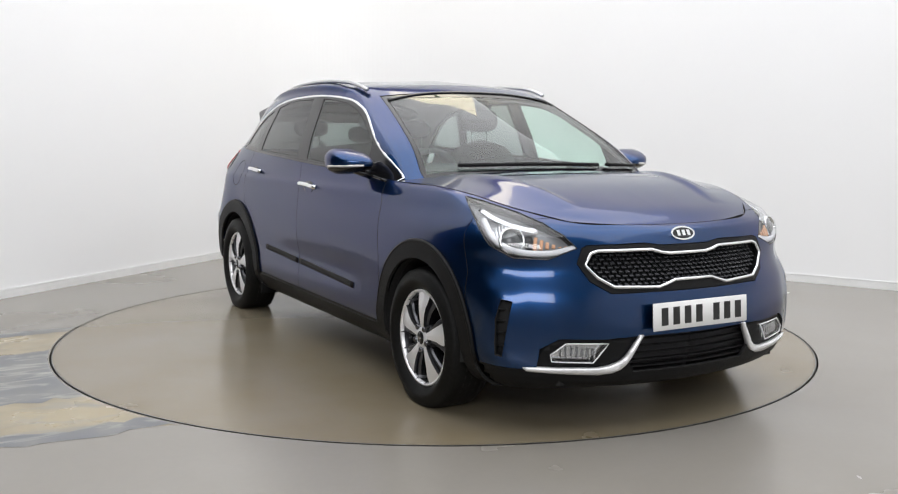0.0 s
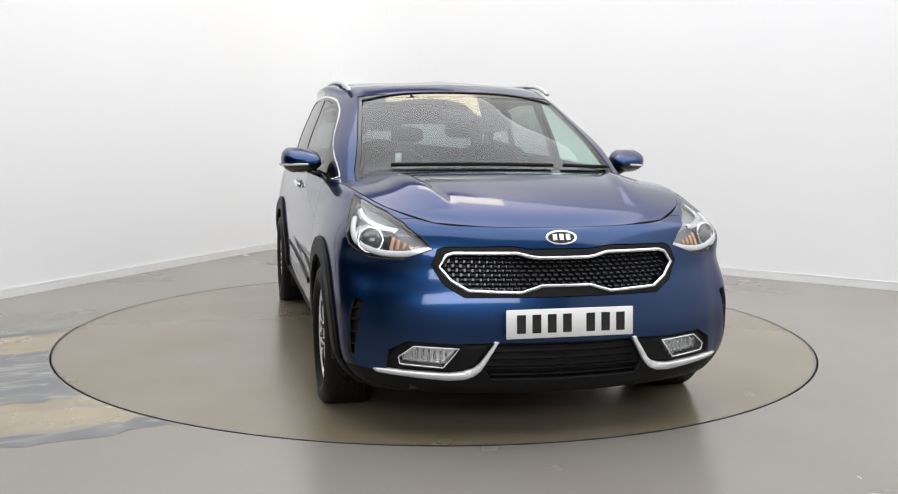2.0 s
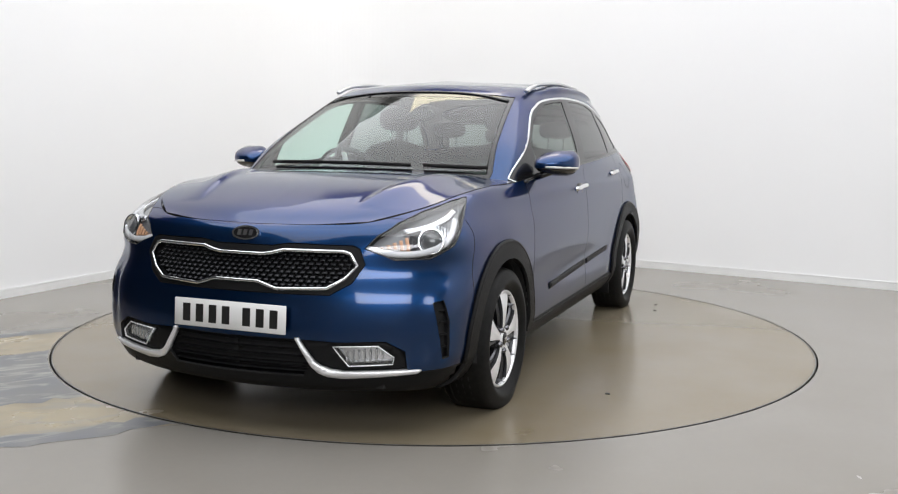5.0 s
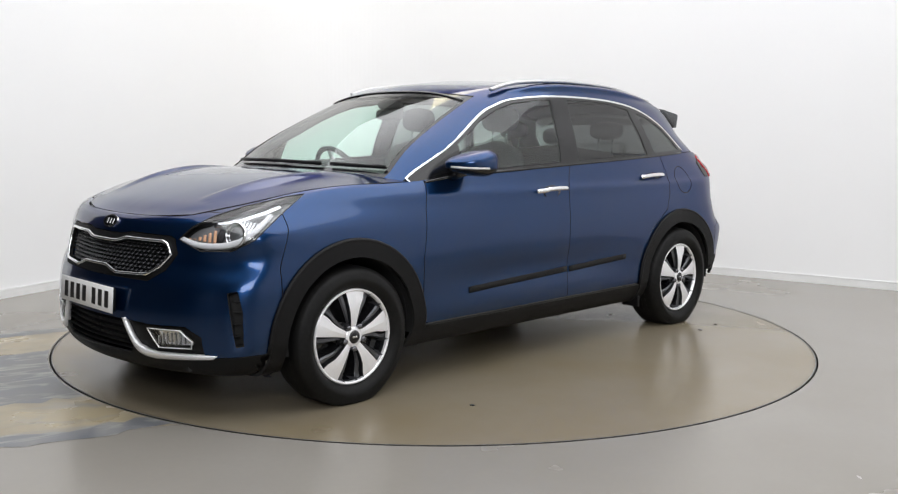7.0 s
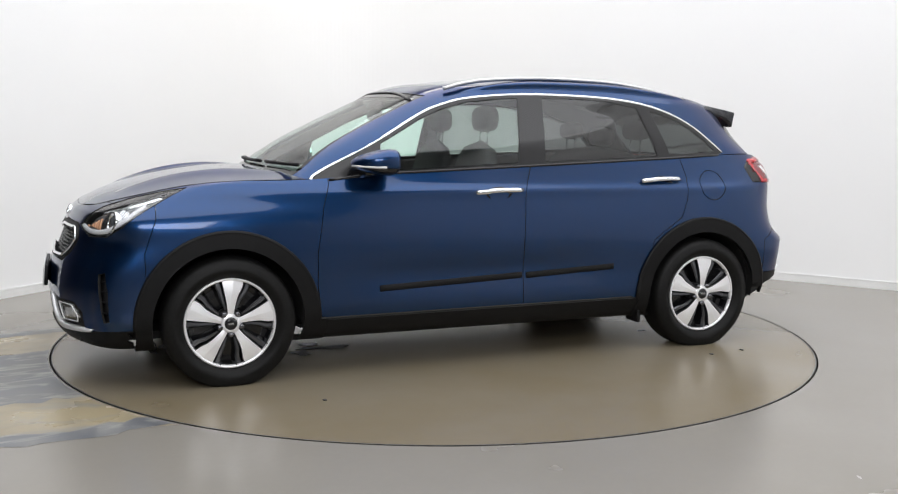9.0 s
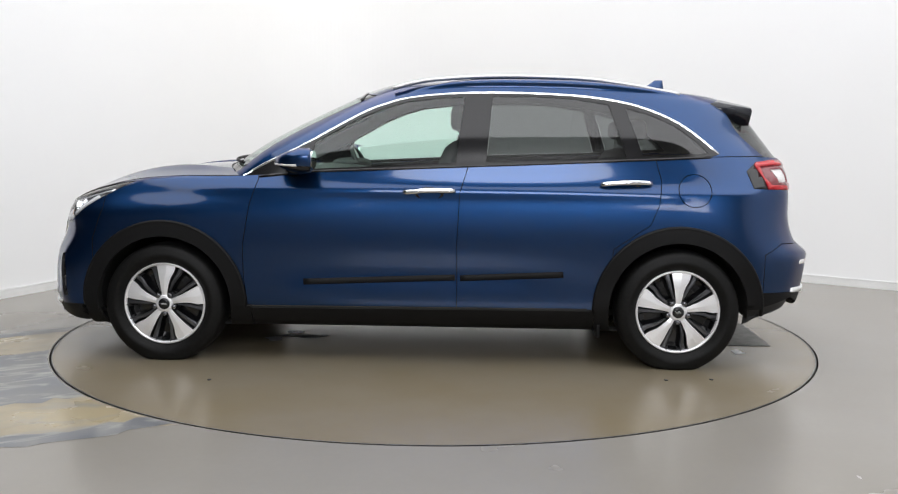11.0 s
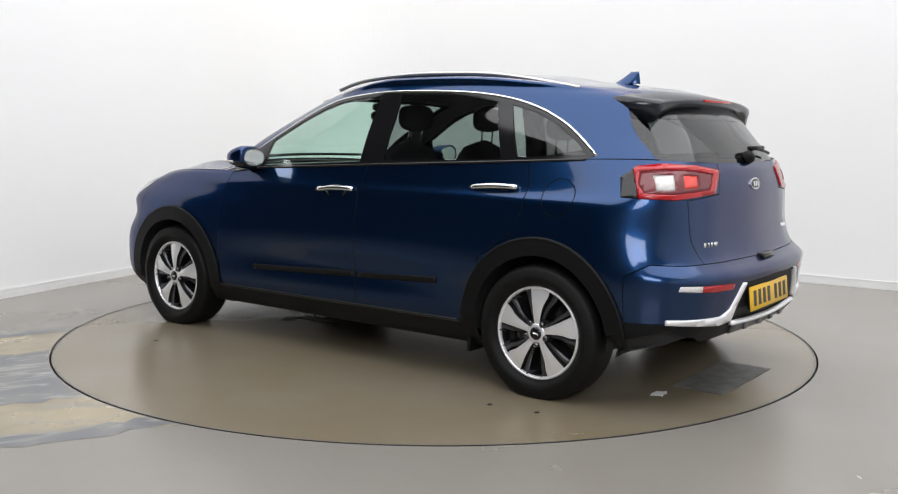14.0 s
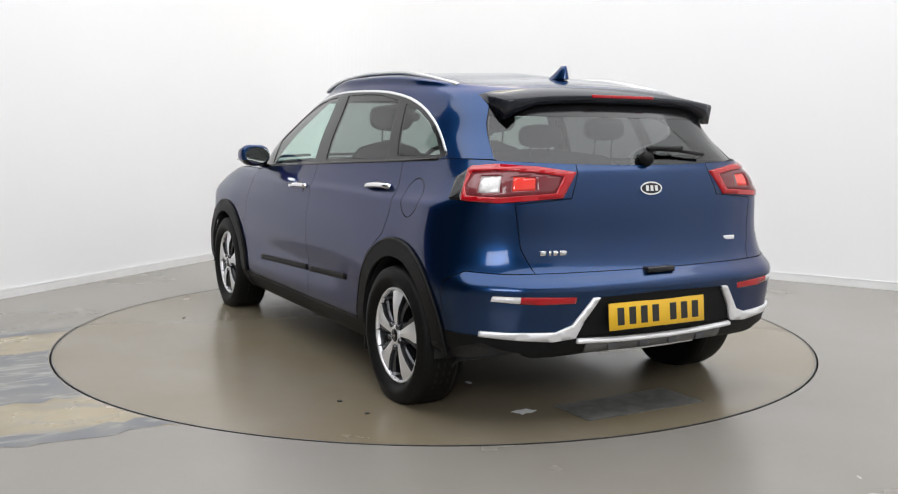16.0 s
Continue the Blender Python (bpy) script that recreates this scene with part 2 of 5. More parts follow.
def glass(name, tint, gloss=0.06):
    """A thin pane: tinted see-through with a mirror-like face."""
    m = bpy.data.materials.new(name)
    m.use_nodes = True
    nt = m.node_tree
    nt.nodes.remove(nt.nodes["Principled BSDF"])
    tr, gl, mix, fr = (nt.nodes.new("ShaderNode" + k) for k in ("BsdfTransparent", "BsdfGlossy", "MixShader", "LayerWeight"))
    tr.inputs["Color"].default_value = (*tint, 1)
    gl.inputs["Roughness"].default_value = 0.01
    fr.inputs["Blend"].default_value = 0.5
    power, add = nt.nodes.new("ShaderNodeMath"), nt.nodes.new("ShaderNodeMath")
    power.operation, add.operation = "POWER", "MULTIPLY_ADD"
    power.inputs[1].default_value, add.inputs[1].default_value, add.inputs[2].default_value = 4.5, 0.9, 0.080
    nt.links.new(fr.outputs["Facing"], power.inputs[0])
    nt.links.new(power.outputs[0], add.inputs[0])
    nt.links.new(add.outputs[0], mix.inputs[0])
    nt.links.new(tr.outputs[0], mix.inputs[1])
    nt.links.new(gl.outputs[0], mix.inputs[2])
    nt.links.new(mix.outputs[0], nt.nodes["Material Output"].inputs["Surface"])
    return m


M_SCREEN = glass("pale_green_glass", (0.77, 0.93, 0.865))
M_PRIVACY = glass("dark_tinted_glass", (0.31, 0.335, 0.33))
M_REARGLASS = glass("dark_rear_glass", (0.22, 0.24, 0.235))
M_LENS = glass("clear_lamp_cover", (0.93, 0.94, 0.95))

# ---- shape tools ----
X, Y, Z = Vector((1, 0, 0)), Vector((0, 1, 0)), Vector((0, 0, 1))
D = 0.70710678


def spline(P, k, mirror=False):
    """Catmull-Rom samples along the first axis, k to a stretch; mirror: both ends lie on the car's middle plane."""
    P = np.asarray(P, float)
    flip = np.array([1, -1, 1])
    a = P[1] * flip if mirror else 2 * P[0] - P[1]
    b = P[-2] * flip if mirror else 2 * P[-1] - P[-2]
    Q = np.concatenate([a[None], P, b[None]])
    out = []
    for i in range(1, len(Q) - 2):
        for j in range(k):
            t = j / k
            out.append(0.5 * (2 * Q[i] + (Q[i + 1] - Q[i - 1]) * t + (2 * Q[i - 1] - 5 * Q[i] + 4 * Q[i + 1] - Q[i + 2]) * t * t
                              + (3 * Q[i] - Q[i - 1] - 3 * Q[i + 1] + Q[i + 2]) * t ** 3))
    out.append(P[-1])
    return np.array(out)


def sheet(rows, ku, kv, mirror=True):
    g = spline(np.array(rows, float), kv)
    return np.ascontiguousarray(spline(g.transpose(1, 0, 2), ku, mirror).transpose(1, 0, 2))


def grid_bm(G, flip=False):
    bm = bmesh.new()
    V = [[bm.verts.new(p) for p in row] for row in G]
    for a, b in zip(V, V[1:]):
        for i in range(len(a) - 1):
            q = (a[i], a[i + 1], b[i + 1], b[i])
            try:
                bm.faces.new(q[::-1] if flip else q)
            except ValueError:
                pass
    bmesh.ops.remove_doubles(bm, verts=bm.verts, dist=1e-5)
    bm.normal_update()
    return bm


def inside(poly, u, v):
    hit = False
    for (a, b), (c, d) in zip(poly, poly[1:] + poly[:1]):
        if (b > v) != (d > v) and u < (c - a) * (v - b) / (d - b) + a:
            hit = not hit
    return hit


def cut(bm, poly, U, V, facing, least=0.15, where=None):
    """Cuts the outline poly, given along U and V, out of the skin that faces that way. Returns the piece as a new bmesh."""
    ok = lambda f: f.normal.dot(facing) > least and (where is None or where(f.calc_center_median()))
    for (a, b), (c, d) in zip(poly, poly[1:] + poly[:1]):
        u0, u1, v0, v1 = min(a, c) - 1e-4, max(a, c) + 1e-4, min(b, d) - 1e-4, max(b, d) + 1e-4
        faces = []
        for f in bm.faces:
            us, vs = [w.co.dot(U) for w in f.verts], [w.co.dot(V) for w in f.verts]
            if max(us) >= u0 and min(us) <= u1 and max(vs) >= v0 and min(vs) <= v1 and ok(f):
                faces.append(f)
        if not faces:
            continue
        geom = list({*faces, *(e for f in faces for e in f.edges), *(w for f in faces for w in f.verts)})
        bmesh.ops.bisect_plane(bm, geom=geom, dist=1e-5, plane_co=U * a + V * b, plane_no=(U * (d - b) - V * (c - a)).normalized())
        bm.normal_update()
    out, made, gone = bmesh.new(), {}, []
    for f in bm.faces:
        c = f.calc_center_median()
        if inside(poly, c.dot(U), c.dot(V)) and ok(f):
            gone.append(f)
            out.faces.new([made.get(w) or made.setdefault(w, out.verts.new(w.co)) for w in f.verts])
    bmesh.ops.delete(bm, geom=gone, context="FACES")
    bmesh.ops.dissolve_degenerate(out, edges=out.edges, dist=0.0010)
    out.normal_update()
    return out


def mirror_bm(bm):
    m = bm.copy()
    for v in m.verts:
        v.co.y = -v.co.y
    bmesh.ops.reverse_faces(m, faces=m.faces)
    m.normal_update()
    return m


def join(*bms):
    out = bmesh.new()
    for b in bms:
        me = bpy.data.meshes.new("tmp")
        b.to_mesh(me)
        out.from_mesh(me)
        bpy.data.meshes.remove(me)
        b.free()
    return out


def whole(bm):
    """Both halves of a piece that crosses the middle, as one."""
    for v in bm.verts:
        if abs(v.co.y) < 2e-4:
            v.co.y = 0
    out = join(bm, mirror_bm(bm))
    bmesh.ops.remove_doubles(out, verts=out.verts, dist=3e-4)
    out.normal_update()
    return out


def shift(bm, d):
    """Moves a skin along its own normals."""
    bm.normal_update()
    new_co = [(v, v.co + v.normal * d) for v in bm.verts]
    for v, c in new_co:
        v.co = c
    return bm


def largest(bm, keep=0.99):
    """Keeps the large connected pieces of a skin."""
    left, best = set(bm.faces), []
    while left:
        todo, piece = [left.pop()], []
        while todo:
            f = todo.pop()
            piece.append(f)
            for e in f.edges:
                for g in e.link_faces:
                    if g in left:
                        left.discard(g)
                        todo.append(g)
        best.append(piece)
    areas = [sum(f.calc_area() for f in piece) for piece in best]
    for piece, area in zip(best, areas):
        if area < keep * max(areas):
            bmesh.ops.delete(bm, geom=piece, context="FACES")
    return bm


def rim_of(bm):
    """The free edges, each with its ends in the order of its face."""
    out = []
    for e in bm.edges:
        if len(e.link_faces) == 1:
            loop = next(l for l in e.link_loops)
            out.append((loop.vert, loop.link_loop_next.vert, e))
    return out


def rolled(bm, width=0.0020, depth=0.014):
    """Draws the free edges of a skin back a little and turns a flange inwards, so that panels meet in a groove."""
    bmesh.ops.remove_doubles(bm, verts=bm.verts, dist=4e-5)
    bmesh.ops.dissolve_degenerate(bm, edges=bm.edges, dist=0.0024)
    bm.normal_update()
    rim, way = rim_of(bm), {}
    for p, q, e in rim:
        side = e.link_faces[0].normal.cross(q.co - p.co)
        if side.length > 1e-9:
            side.normalize()
            for v in (p, q):
                way[v] = way.get(v, Vector()) + side
    low = {}
    for v in {v for p, q, _ in rim for v in (p, q)}:
        w = way.get(v, Vector())
        v.co += (w.normalized() if w.length > 0.2 else Vector()) * width
        low[v] = bm.verts.new(v.co - v.normal * depth)
    for p, q, e in rim:
        e.smooth = False
        # flange coloured black, which puts the groove's shade into the colour
        bm.faces.new((q, p, low[p], low[q])).material_index = 1
    return bm


def thick(bm, d):
    """Gives a skin a thickness inwards."""
    bm.normal_update()
    rim = [(p, q) for p, q, _ in rim_of(bm)]
    inner = {v: bm.verts.new(v.co - v.normal * d) for v in bm.verts[:]}
    for f in bm.faces[:]:
        bm.faces.new([inner[v] for v in reversed(f.verts[:])])
    for p, q in rim:
        bm.faces.new((q, p, inner[p], inner[q]))
    return bm


def part(name, bm, mat, parent, label="", smooth=True):
    return mesh_object(name, bm, mat, parent, label, smooth)


def pair(name, bm, mat, parent, label="", smooth=True):
    """A piece on the left side, and its mirror image on the right."""
    m = mirror_bm(bm)
    return part(name, bm, mat, parent, label, smooth), part(name, m, mat, parent, label, smooth)


def tube(path, w, h, closed=False, up=None, n=8):
    """A rod of oval section, w wide and h high, along a path."""
    P = [Vector(p) for p in path]
    bm = bmesh.new()
    rows = []
    for i, p in enumerate(P):
        a = P[i - 1] if (i or closed) else p
        b = P[(i + 1) % len(P)] if (closed or i < len(P) - 1) else p
        t = (b - a).normalized()
        o = up[i] if up else Z
        s = t.cross(o)
        s = s.normalized() if s.length > 1e-4 else Y
        q = s.cross(t).normalized()
        rows.append([bm.verts.new(p + s * math.cos(2 * math.pi * k / n) * w / 2 + q * math.sin(2 * math.pi * k / n) * h / 2) for k in range(n)])
    m = len(rows)
    for i in range(m if closed else m - 1):
        for k in range(n):
            bm.faces.new((rows[i][k], rows[(i + 1) % m][k], rows[(i + 1) % m][(k + 1) % n], rows[i][(k + 1) % n]))
    if not closed:
        bm.faces.new(rows[0])
        bm.faces.new(rows[-1][::-1])
    bmesh.ops.recalc_face_normals(bm, faces=bm.faces)
    return bm


def block(cx, cy, cz, sx, sy, sz, bevel=0.0, seg=2, turn=None):
    bm = bmesh.new()
    bmesh.ops.create_cube(bm, size=1)
    for v in bm.verts:
        v.co = Vector((v.co.x * sx, v.co.y * sy, v.co.z * sz))
    if bevel:
        bmesh.ops.bevel(bm, geom=bm.edges[:], offset=bevel, segments=seg, profile=0.6, affect="EDGES")
    m = pose(cx, cy, cz, *(turn or (0, 0, 0)))
    bmesh.ops.transform(bm, matrix=m, verts=bm.verts)
    return bm


def lathe(profile, axis_at, n=64):
    """Turns (radius, y) about an axis along y through (x, z)."""
    bm = bmesh.new()
    rows = []
    for r, y in profile:
        rows.append([bm.verts.new((axis_at[0] + r * math.cos(2 * math.pi * i / n), y, axis_at[1] + r * math.sin(2 * math.pi * i / n))) for i in range(n)])
    for a, b in zip(rows, rows[1:]):
        for i in range(n):
            bm.faces.new((a[i], a[(i + 1) % n], b[(i + 1) % n], b[i]))
    bmesh.ops.remove_doubles(bm, verts=bm.verts, dist=1e-5)
    bmesh.ops.recalc_face_normals(bm, faces=bm.faces)
    return bm


def dense(poly, step=0.03, closed=True):
    out = []
    pts = poly + poly[:1] if closed else poly
    for (a, b), (c, d) in zip(pts, pts[1:]):
        k = max(1, int(math.hypot(c - a, d - b) / step))
        out += [(a + (c - a) * i / k, b + (d - b) * i / k) for i in range(k)]
    return out if closed else out + [poly[-1]]


def smooth2(poly, k=5):
    """A smooth curve through plan points."""
    return [tuple(p) for p in spline([(a, b, 0) for a, b in poly], k)[:, :2]]


# ---- the car's skin: left half, x ahead, y to the left, z up ----


def row(zf, zs, zr, xf, xr, wf, w, wr, front=(0, 0.03, 0.10, 0.20, 0.36), rear=(0, 0.012, 0.04, 0.112, 0.31)):
    """One level of the lower body: heights at nose, side and tail, ends and half widths."""
    ys = (0, 0.30, 0.54, 0.72, wf * 0.965)
    yr = (0, 0.28, 0.53, 0.735, wr * 0.99)
    out = [(xf - d, y, zf + (zs - zf) * t) for d, y, t in zip(front, ys, (0, 0, 0.1, 0.4, 0.8))]
    out += [(1.35, wf, zs), (0.90, (wf + w) / 2, zs), (0.2, w, zs), (-0.6, w, zs), (-1.30, (w + wr) / 2, zs)]
    out += [(xr + d, y, zr + (zs - zr) * t) for d, y, t in zip(rear[::-1], yr[::-1], (0.8, 0.4, 0.1, 0, 0))]
    return out


LOWER = [
    row(0.17, 0.19, 0.28, 1.90, -1.85, 0.70, 0.72, 0.70),
    row(0.185, 0.20, 0.30, 2.08, -2.02, 0.80, 0.80, 0.80),
    row(0.27, 0.30, 0.352, 2.135, -2.075, 0.865, 0.862, 0.862, front=(0, 0.03, 0.092, 0.182, 0.325)),
    row(0.42, 0.44, 0.46, 2.145, -2.10, 0.880, 0.868, 0.880, front=(0, 0.03, 0.092, 0.182, 0.325)),
    row(0.55, 0.56, 0.57, 2.125, -2.108, 0.882, 0.876, 0.888, front=(0, 0.03, 0.092, 0.182, 0.325)),
    row(0.65, 0.68, 0.655, 2.09, -2.045, 0.878, 0.876, 0.885),
    row(0.74, 0.79, 0.76, 2.055, -2.012, 0.862, 0.866, 0.872, front=(0, 0.025, 0.085, 0.17, 0.31)),
    row(0.80, 0.89, 0.92, 2.025, -2.005, 0.812, 0.850, 0.850, front=(0, 0.025, 0.085, 0.19, 0.36)),
    row(0.822, 0.945, 1.03, 2.003, -1.985, 0.782, 0.835, 0.815, front=(0, 0.022, 0.09, 0.235, 0.44)),
    [(1.985, 0, 0.83), (1.965, 0.30, 0.835), (1.905, 0.49, 0.847), (1.735, 0.645, 0.895), (1.52, 0.728, 0.943), (1.28, 0.763, 0.966), (0.95, 0.787, 0.972),
     (0.2, 0.815, 1.018), (-0.6, 0.815, 1.052), (-1.30, 0.775, 1.085), (-1.68, 0.725, 1.095), (-1.865, 0.615, 1.09), (-1.93, 0.44, 1.083), (-1.955, 0.23, 1.078), (-1.962, 0, 1.075)],
]
UPPER = [
    [(1.13, 0, 1.022), (1.10, 0.35, 1.012), (1.03, 0.58, 0.995), (0.93, 0.745, 0.968), (0.45, 0.808, 1.0), (-0.2, 0.818, 1.034), (-0.8, 0.808, 1.06), (-1.30, 0.775, 1.085),
     (-1.71, 0.708, 1.096), (-1.893, 0.53, 1.088), (-1.95, 0.26, 1.079), (-1.962, 0, 1.075)],
    [(0.86, 0, 1.16), (0.83, 0.34, 1.152), (0.76, 0.565, 1.14), (0.65, 0.70, 1.125), (0.35, 0.762, 1.14), (-0.2, 0.782, 1.16), (-0.8, 0.775, 1.175), (-1.28, 0.74, 1.19),
     (-1.61, 0.66, 1.20), (-1.80, 0.50, 1.20), (-1.868, 0.26, 1.20), (-1.885, 0, 1.20)],
    [(0.55, 0, 1.305), (0.525, 0.33, 1.298), (0.455, 0.54, 1.288), (0.345, 0.652, 1.275), (0.15, 0.702, 1.285), (-0.25, 0.725, 1.30), (-0.8, 0.72, 1.305), (-1.22, 0.69, 1.31),
     (-1.52, 0.62, 1.315), (-1.70, 0.49, 1.315), (-1.765, 0.26, 1.318), (-1.78, 0, 1.32)],
    [(0.25, 0, 1.433), (0.225, 0.30, 1.425), (0.165, 0.50, 1.412), (0.06, 0.612, 1.398), (-0.10, 0.652, 1.412), (-0.35, 0.672, 1.424), (-0.8, 0.668, 1.42), (-1.15, 0.645, 1.40),
     (-1.43, 0.585, 1.39), (-1.58, 0.47, 1.388), (-1.65, 0.25, 1.392), (-1.67, 0, 1.395)],
    [(0.06, 0, 1.462), (0.04, 0.27, 1.455), (-0.02, 0.45, 1.448), (-0.10, 0.555, 1.442), (-0.2, 0.59, 1.454), (-0.4, 0.605, 1.464), (-0.8, 0.60, 1.46), (-1.1, 0.575, 1.443),
     (-1.32, 0.51, 1.428), (-1.45, 0.40, 1.42), (-1.51, 0.22, 1.422), (-1.53, 0, 1.424)],
    [(-0.14, 0, 1.484), (-0.15, 0, 1.484), (-0.19, 0, 1.486), (-0.25, 0, 1.488), (-0.35, 0, 1.491), (-0.5, 0, 1.493), (-0.8, 0, 1.488), (-1.02, 0, 1.478),
     (-1.16, 0, 1.468), (-1.26, 0, 1.459), (-1.32, 0, 1.452), (-1.35, 0, 1.449)],
]
LIFT = [(0, 0), (0.052, 0.007), (0.058, 0.015), (0.052, 0.023), (0.03, 0.03), (0, 0.034)]      # dome of screen and roof
PILLAR = {(1, 3): 0.055, (2, 3): 0.046, (3, 3): 0.028, (1, 2): 0.028, (2, 2): 0.024, (3, 2): 0.014, (1, 4): 0.018, (2, 4): 0.016}      # fuller windscreen pillars
UPPER = [[(x + dx * max(0, 1 - k / 3.6) + PILLAR.get((r, k), 0), y + 0.25 * PILLAR.get((r, k), 0), z + dz * (0.3 if k > 7 else 0.55 if r == 3 and k > 2 else 0.4 if r < 3 and k > 2 else 0.75 if k == 7 else 1)) for k, (x, y, z) in enumerate(line)] for r, (line, (dx, dz)) in enumerate(zip(UPPER, LIFT))]
HOOD = [
    [(1.985, 0, 0.83), (1.98, 0.15, 0.832), (1.965, 0.30, 0.836), (1.905, 0.49, 0.848)],
    [(1.86, 0, 0.892), (1.85, 0.20, 0.893), (1.815, 0.42, 0.893), (1.735, 0.645, 0.896)],
    [(1.61, 0, 0.963), (1.60, 0.25, 0.963), (1.575, 0.50, 0.960), (1.52, 0.728, 0.944)],
    [(1.36, 0, 1.004), (1.35, 0.27, 1.003), (1.32, 0.53, 0.997), (1.28, 0.763, 0.967)],
    [(1.14, 0, 1.022), (1.115, 0.28, 1.018), (1.05, 0.55, 1.003), (0.95, 0.787, 0.973)],
]
G = sheet(LOWER, 9, 6)
for p in G.reshape(-1, 3):
    x, y, z = p
    if y > 0.5:
        fade = math.exp(-((x - 0.05) / 0.75) ** 4)
        p[1] -= 0.013 * fade * math.exp(-((z - 0.50) / 0.075) ** 2)              # hollow along the lower doors
        p[1] += 0.006 * math.exp(-((z - 0.905) / 0.03) ** 2) * math.exp(-((x + 0.2) / 1.5) ** 4)   # shoulder line
    if x < -1.8:
        p[0] -= 0.020 * math.exp(-((z - 0.60) / 0.035) ** 2)                     # ledge of the rear bumper
skin = grid_bm(G, flip=True)
G = sheet(HOOD, 24, 12, mirror=False)
for p in G.reshape(-1, 3):
    along = min(max((p[0] - 1.0) / 0.85, 0), 1)
    p[2] += 0.005 * math.sin(math.pi * min(max((p[0] - 1.1) / 0.88, 0), 1)) * (1 - (p[1] / 0.78) ** 4)
    off = p[1] - (0.585 - 0.19 * along)
    p[2] += 0.017 * math.exp(-(off / (0.026 if off < 0 else 0.085)) ** 2) * math.sin(math.pi * min(max((along - 0.02) / 0.93, 0), 1)) ** 0.6
hood_skin = grid_bm(G, flip=True)
top_skin = grid_bm(sheet(UPPER, 9, 7), flip=True)
for b in (skin, hood_skin, top_skin):
    bmesh.ops.recalc_face_normals(b, faces=b.faces)
for b, probe in ((skin, Y), (hood_skin, Z), (top_skin, Z)):
    if sum(f.normal.dot(probe) * f.calc_area() for f in b.faces) < 0:
        bmesh.ops.reverse_faces(b, faces=b.faces)
    b.normal_update()

from mathutils.bvhtree import BVHTree
TREES = [BVHTree.FromBMesh(b) for b in (skin, hood_skin, top_skin)]


def on_skin(p, way, lift=0.0):
    """The place and normal where a line from outside first meets the skin."""
    p = Vector(p)
    if p.y < 0 and abs(way.y) < 1e-6:
        q, n = on_skin(Vector((p.x, -p.y, p.z)), way, lift)
        return Vector((q.x, -q.y, q.z)), Vector((n.x, -n.y, n.z))
    start = p - way * 6
    best = None
    for tree in TREES:
        hit = tree.ray_cast(start, way)
        if hit[0] is not None and (best is None or hit[3] < best[2]):
            best = (hit[0], hit[1] if hit[1].dot(way) < 0 else -hit[1], hit[3])
    return (best[0] + best[1] * lift, best[1]) if best else (Vector(p), -way)


def laid(points, U, V, facing, w, h, closed=False, lift=0.0):
    """A rod laid on the skin along an outline given along U and V."""
    hits = [on_skin(U * a + V * b, -facing, lift) for a, b in points]
    return tube([q for q, _ in hits], w, h, closed, [n for _, n in hits])


FRONT, REAR, SIDE = (Y, Z, X), (Y, Z, -X), (X, Z, Y)
DIAG_F = (Vector((-D, D, 0)), Z, Vector((D, D, 0)))
DIAG_R = (Vector((D, D, 0)), Z, Vector((-D, D, 0)))
HUB, AXLE = 0.299, 1.337


def circle(cx, cz, r, n=48, a0=0.0, a1=360.0):
    return [(cx + r * math.cos(radians(a0 + (a1 - a0) * i / n)), cz + r * math.sin(radians(a0 + (a1 - a0) * i / n))) for i in range(n)]


car = tagged(new("car"), "blue metallic five-door crossover car with black cladding, parked on the turntable", "car")

lining = shift(skin.copy(), -0.045)
# wheel arches: the opening, then the cladding round it
for cx in (AXLE, -AXLE):
    cut(skin, circle(cx, 0.302, 0.352), *SIDE, 0.05).free()
clad = []
for cx in (AXLE, -AXLE):
    c = cut(skin, [(cx - 0.46, 0.30), *[(cx + 0.426 * math.cos(radians(a)), 0.302 + 0.426 * math.sin(radians(a))) for a in range(180, -1, -6)], (cx + 0.426, 0.10), (cx - 0.46, 0.10)], *SIDE, 0.02)
    clad.append(c)
sill = cut(skin, [(0.91, 0.29), (0.0, 0.295), (-0.92, 0.30), (-0.92, 0.0), (0.91, 0.0)], *SIDE, -0.9, lambda c: abs(c.x) < 0.95)
pair("sill_trim", thick(rolled(shift(sill, 0.010)), 0.02), M_CLAD, car, "black textured plastic sill cladding")

# lamps
HEAD = [(-1.040, 0.750), (-0.935, 0.707), (-0.80, 0.711), (-0.70, 0.760), (-0.615, 0.855), (-0.538, 0.936), (-0.62, 0.924), (-0.78, 0.886), (-0.90, 0.846), (-0.985, 0.800)]
head = cut(skin, HEAD, *DIAG_F, 0.05, lambda c: c.x > 1.2)
TAIL = [(-1.128, 1.045), (-0.98, 1.068), (-0.82, 1.076), (-0.715, 1.066), (-0.645, 1.02), (-0.63, 0.935), (-0.85, 0.925), (-1.085, 0.943)]
tail = cut(skin, TAIL, *DIAG_R, 0.05, lambda c: c.x < -1.4)

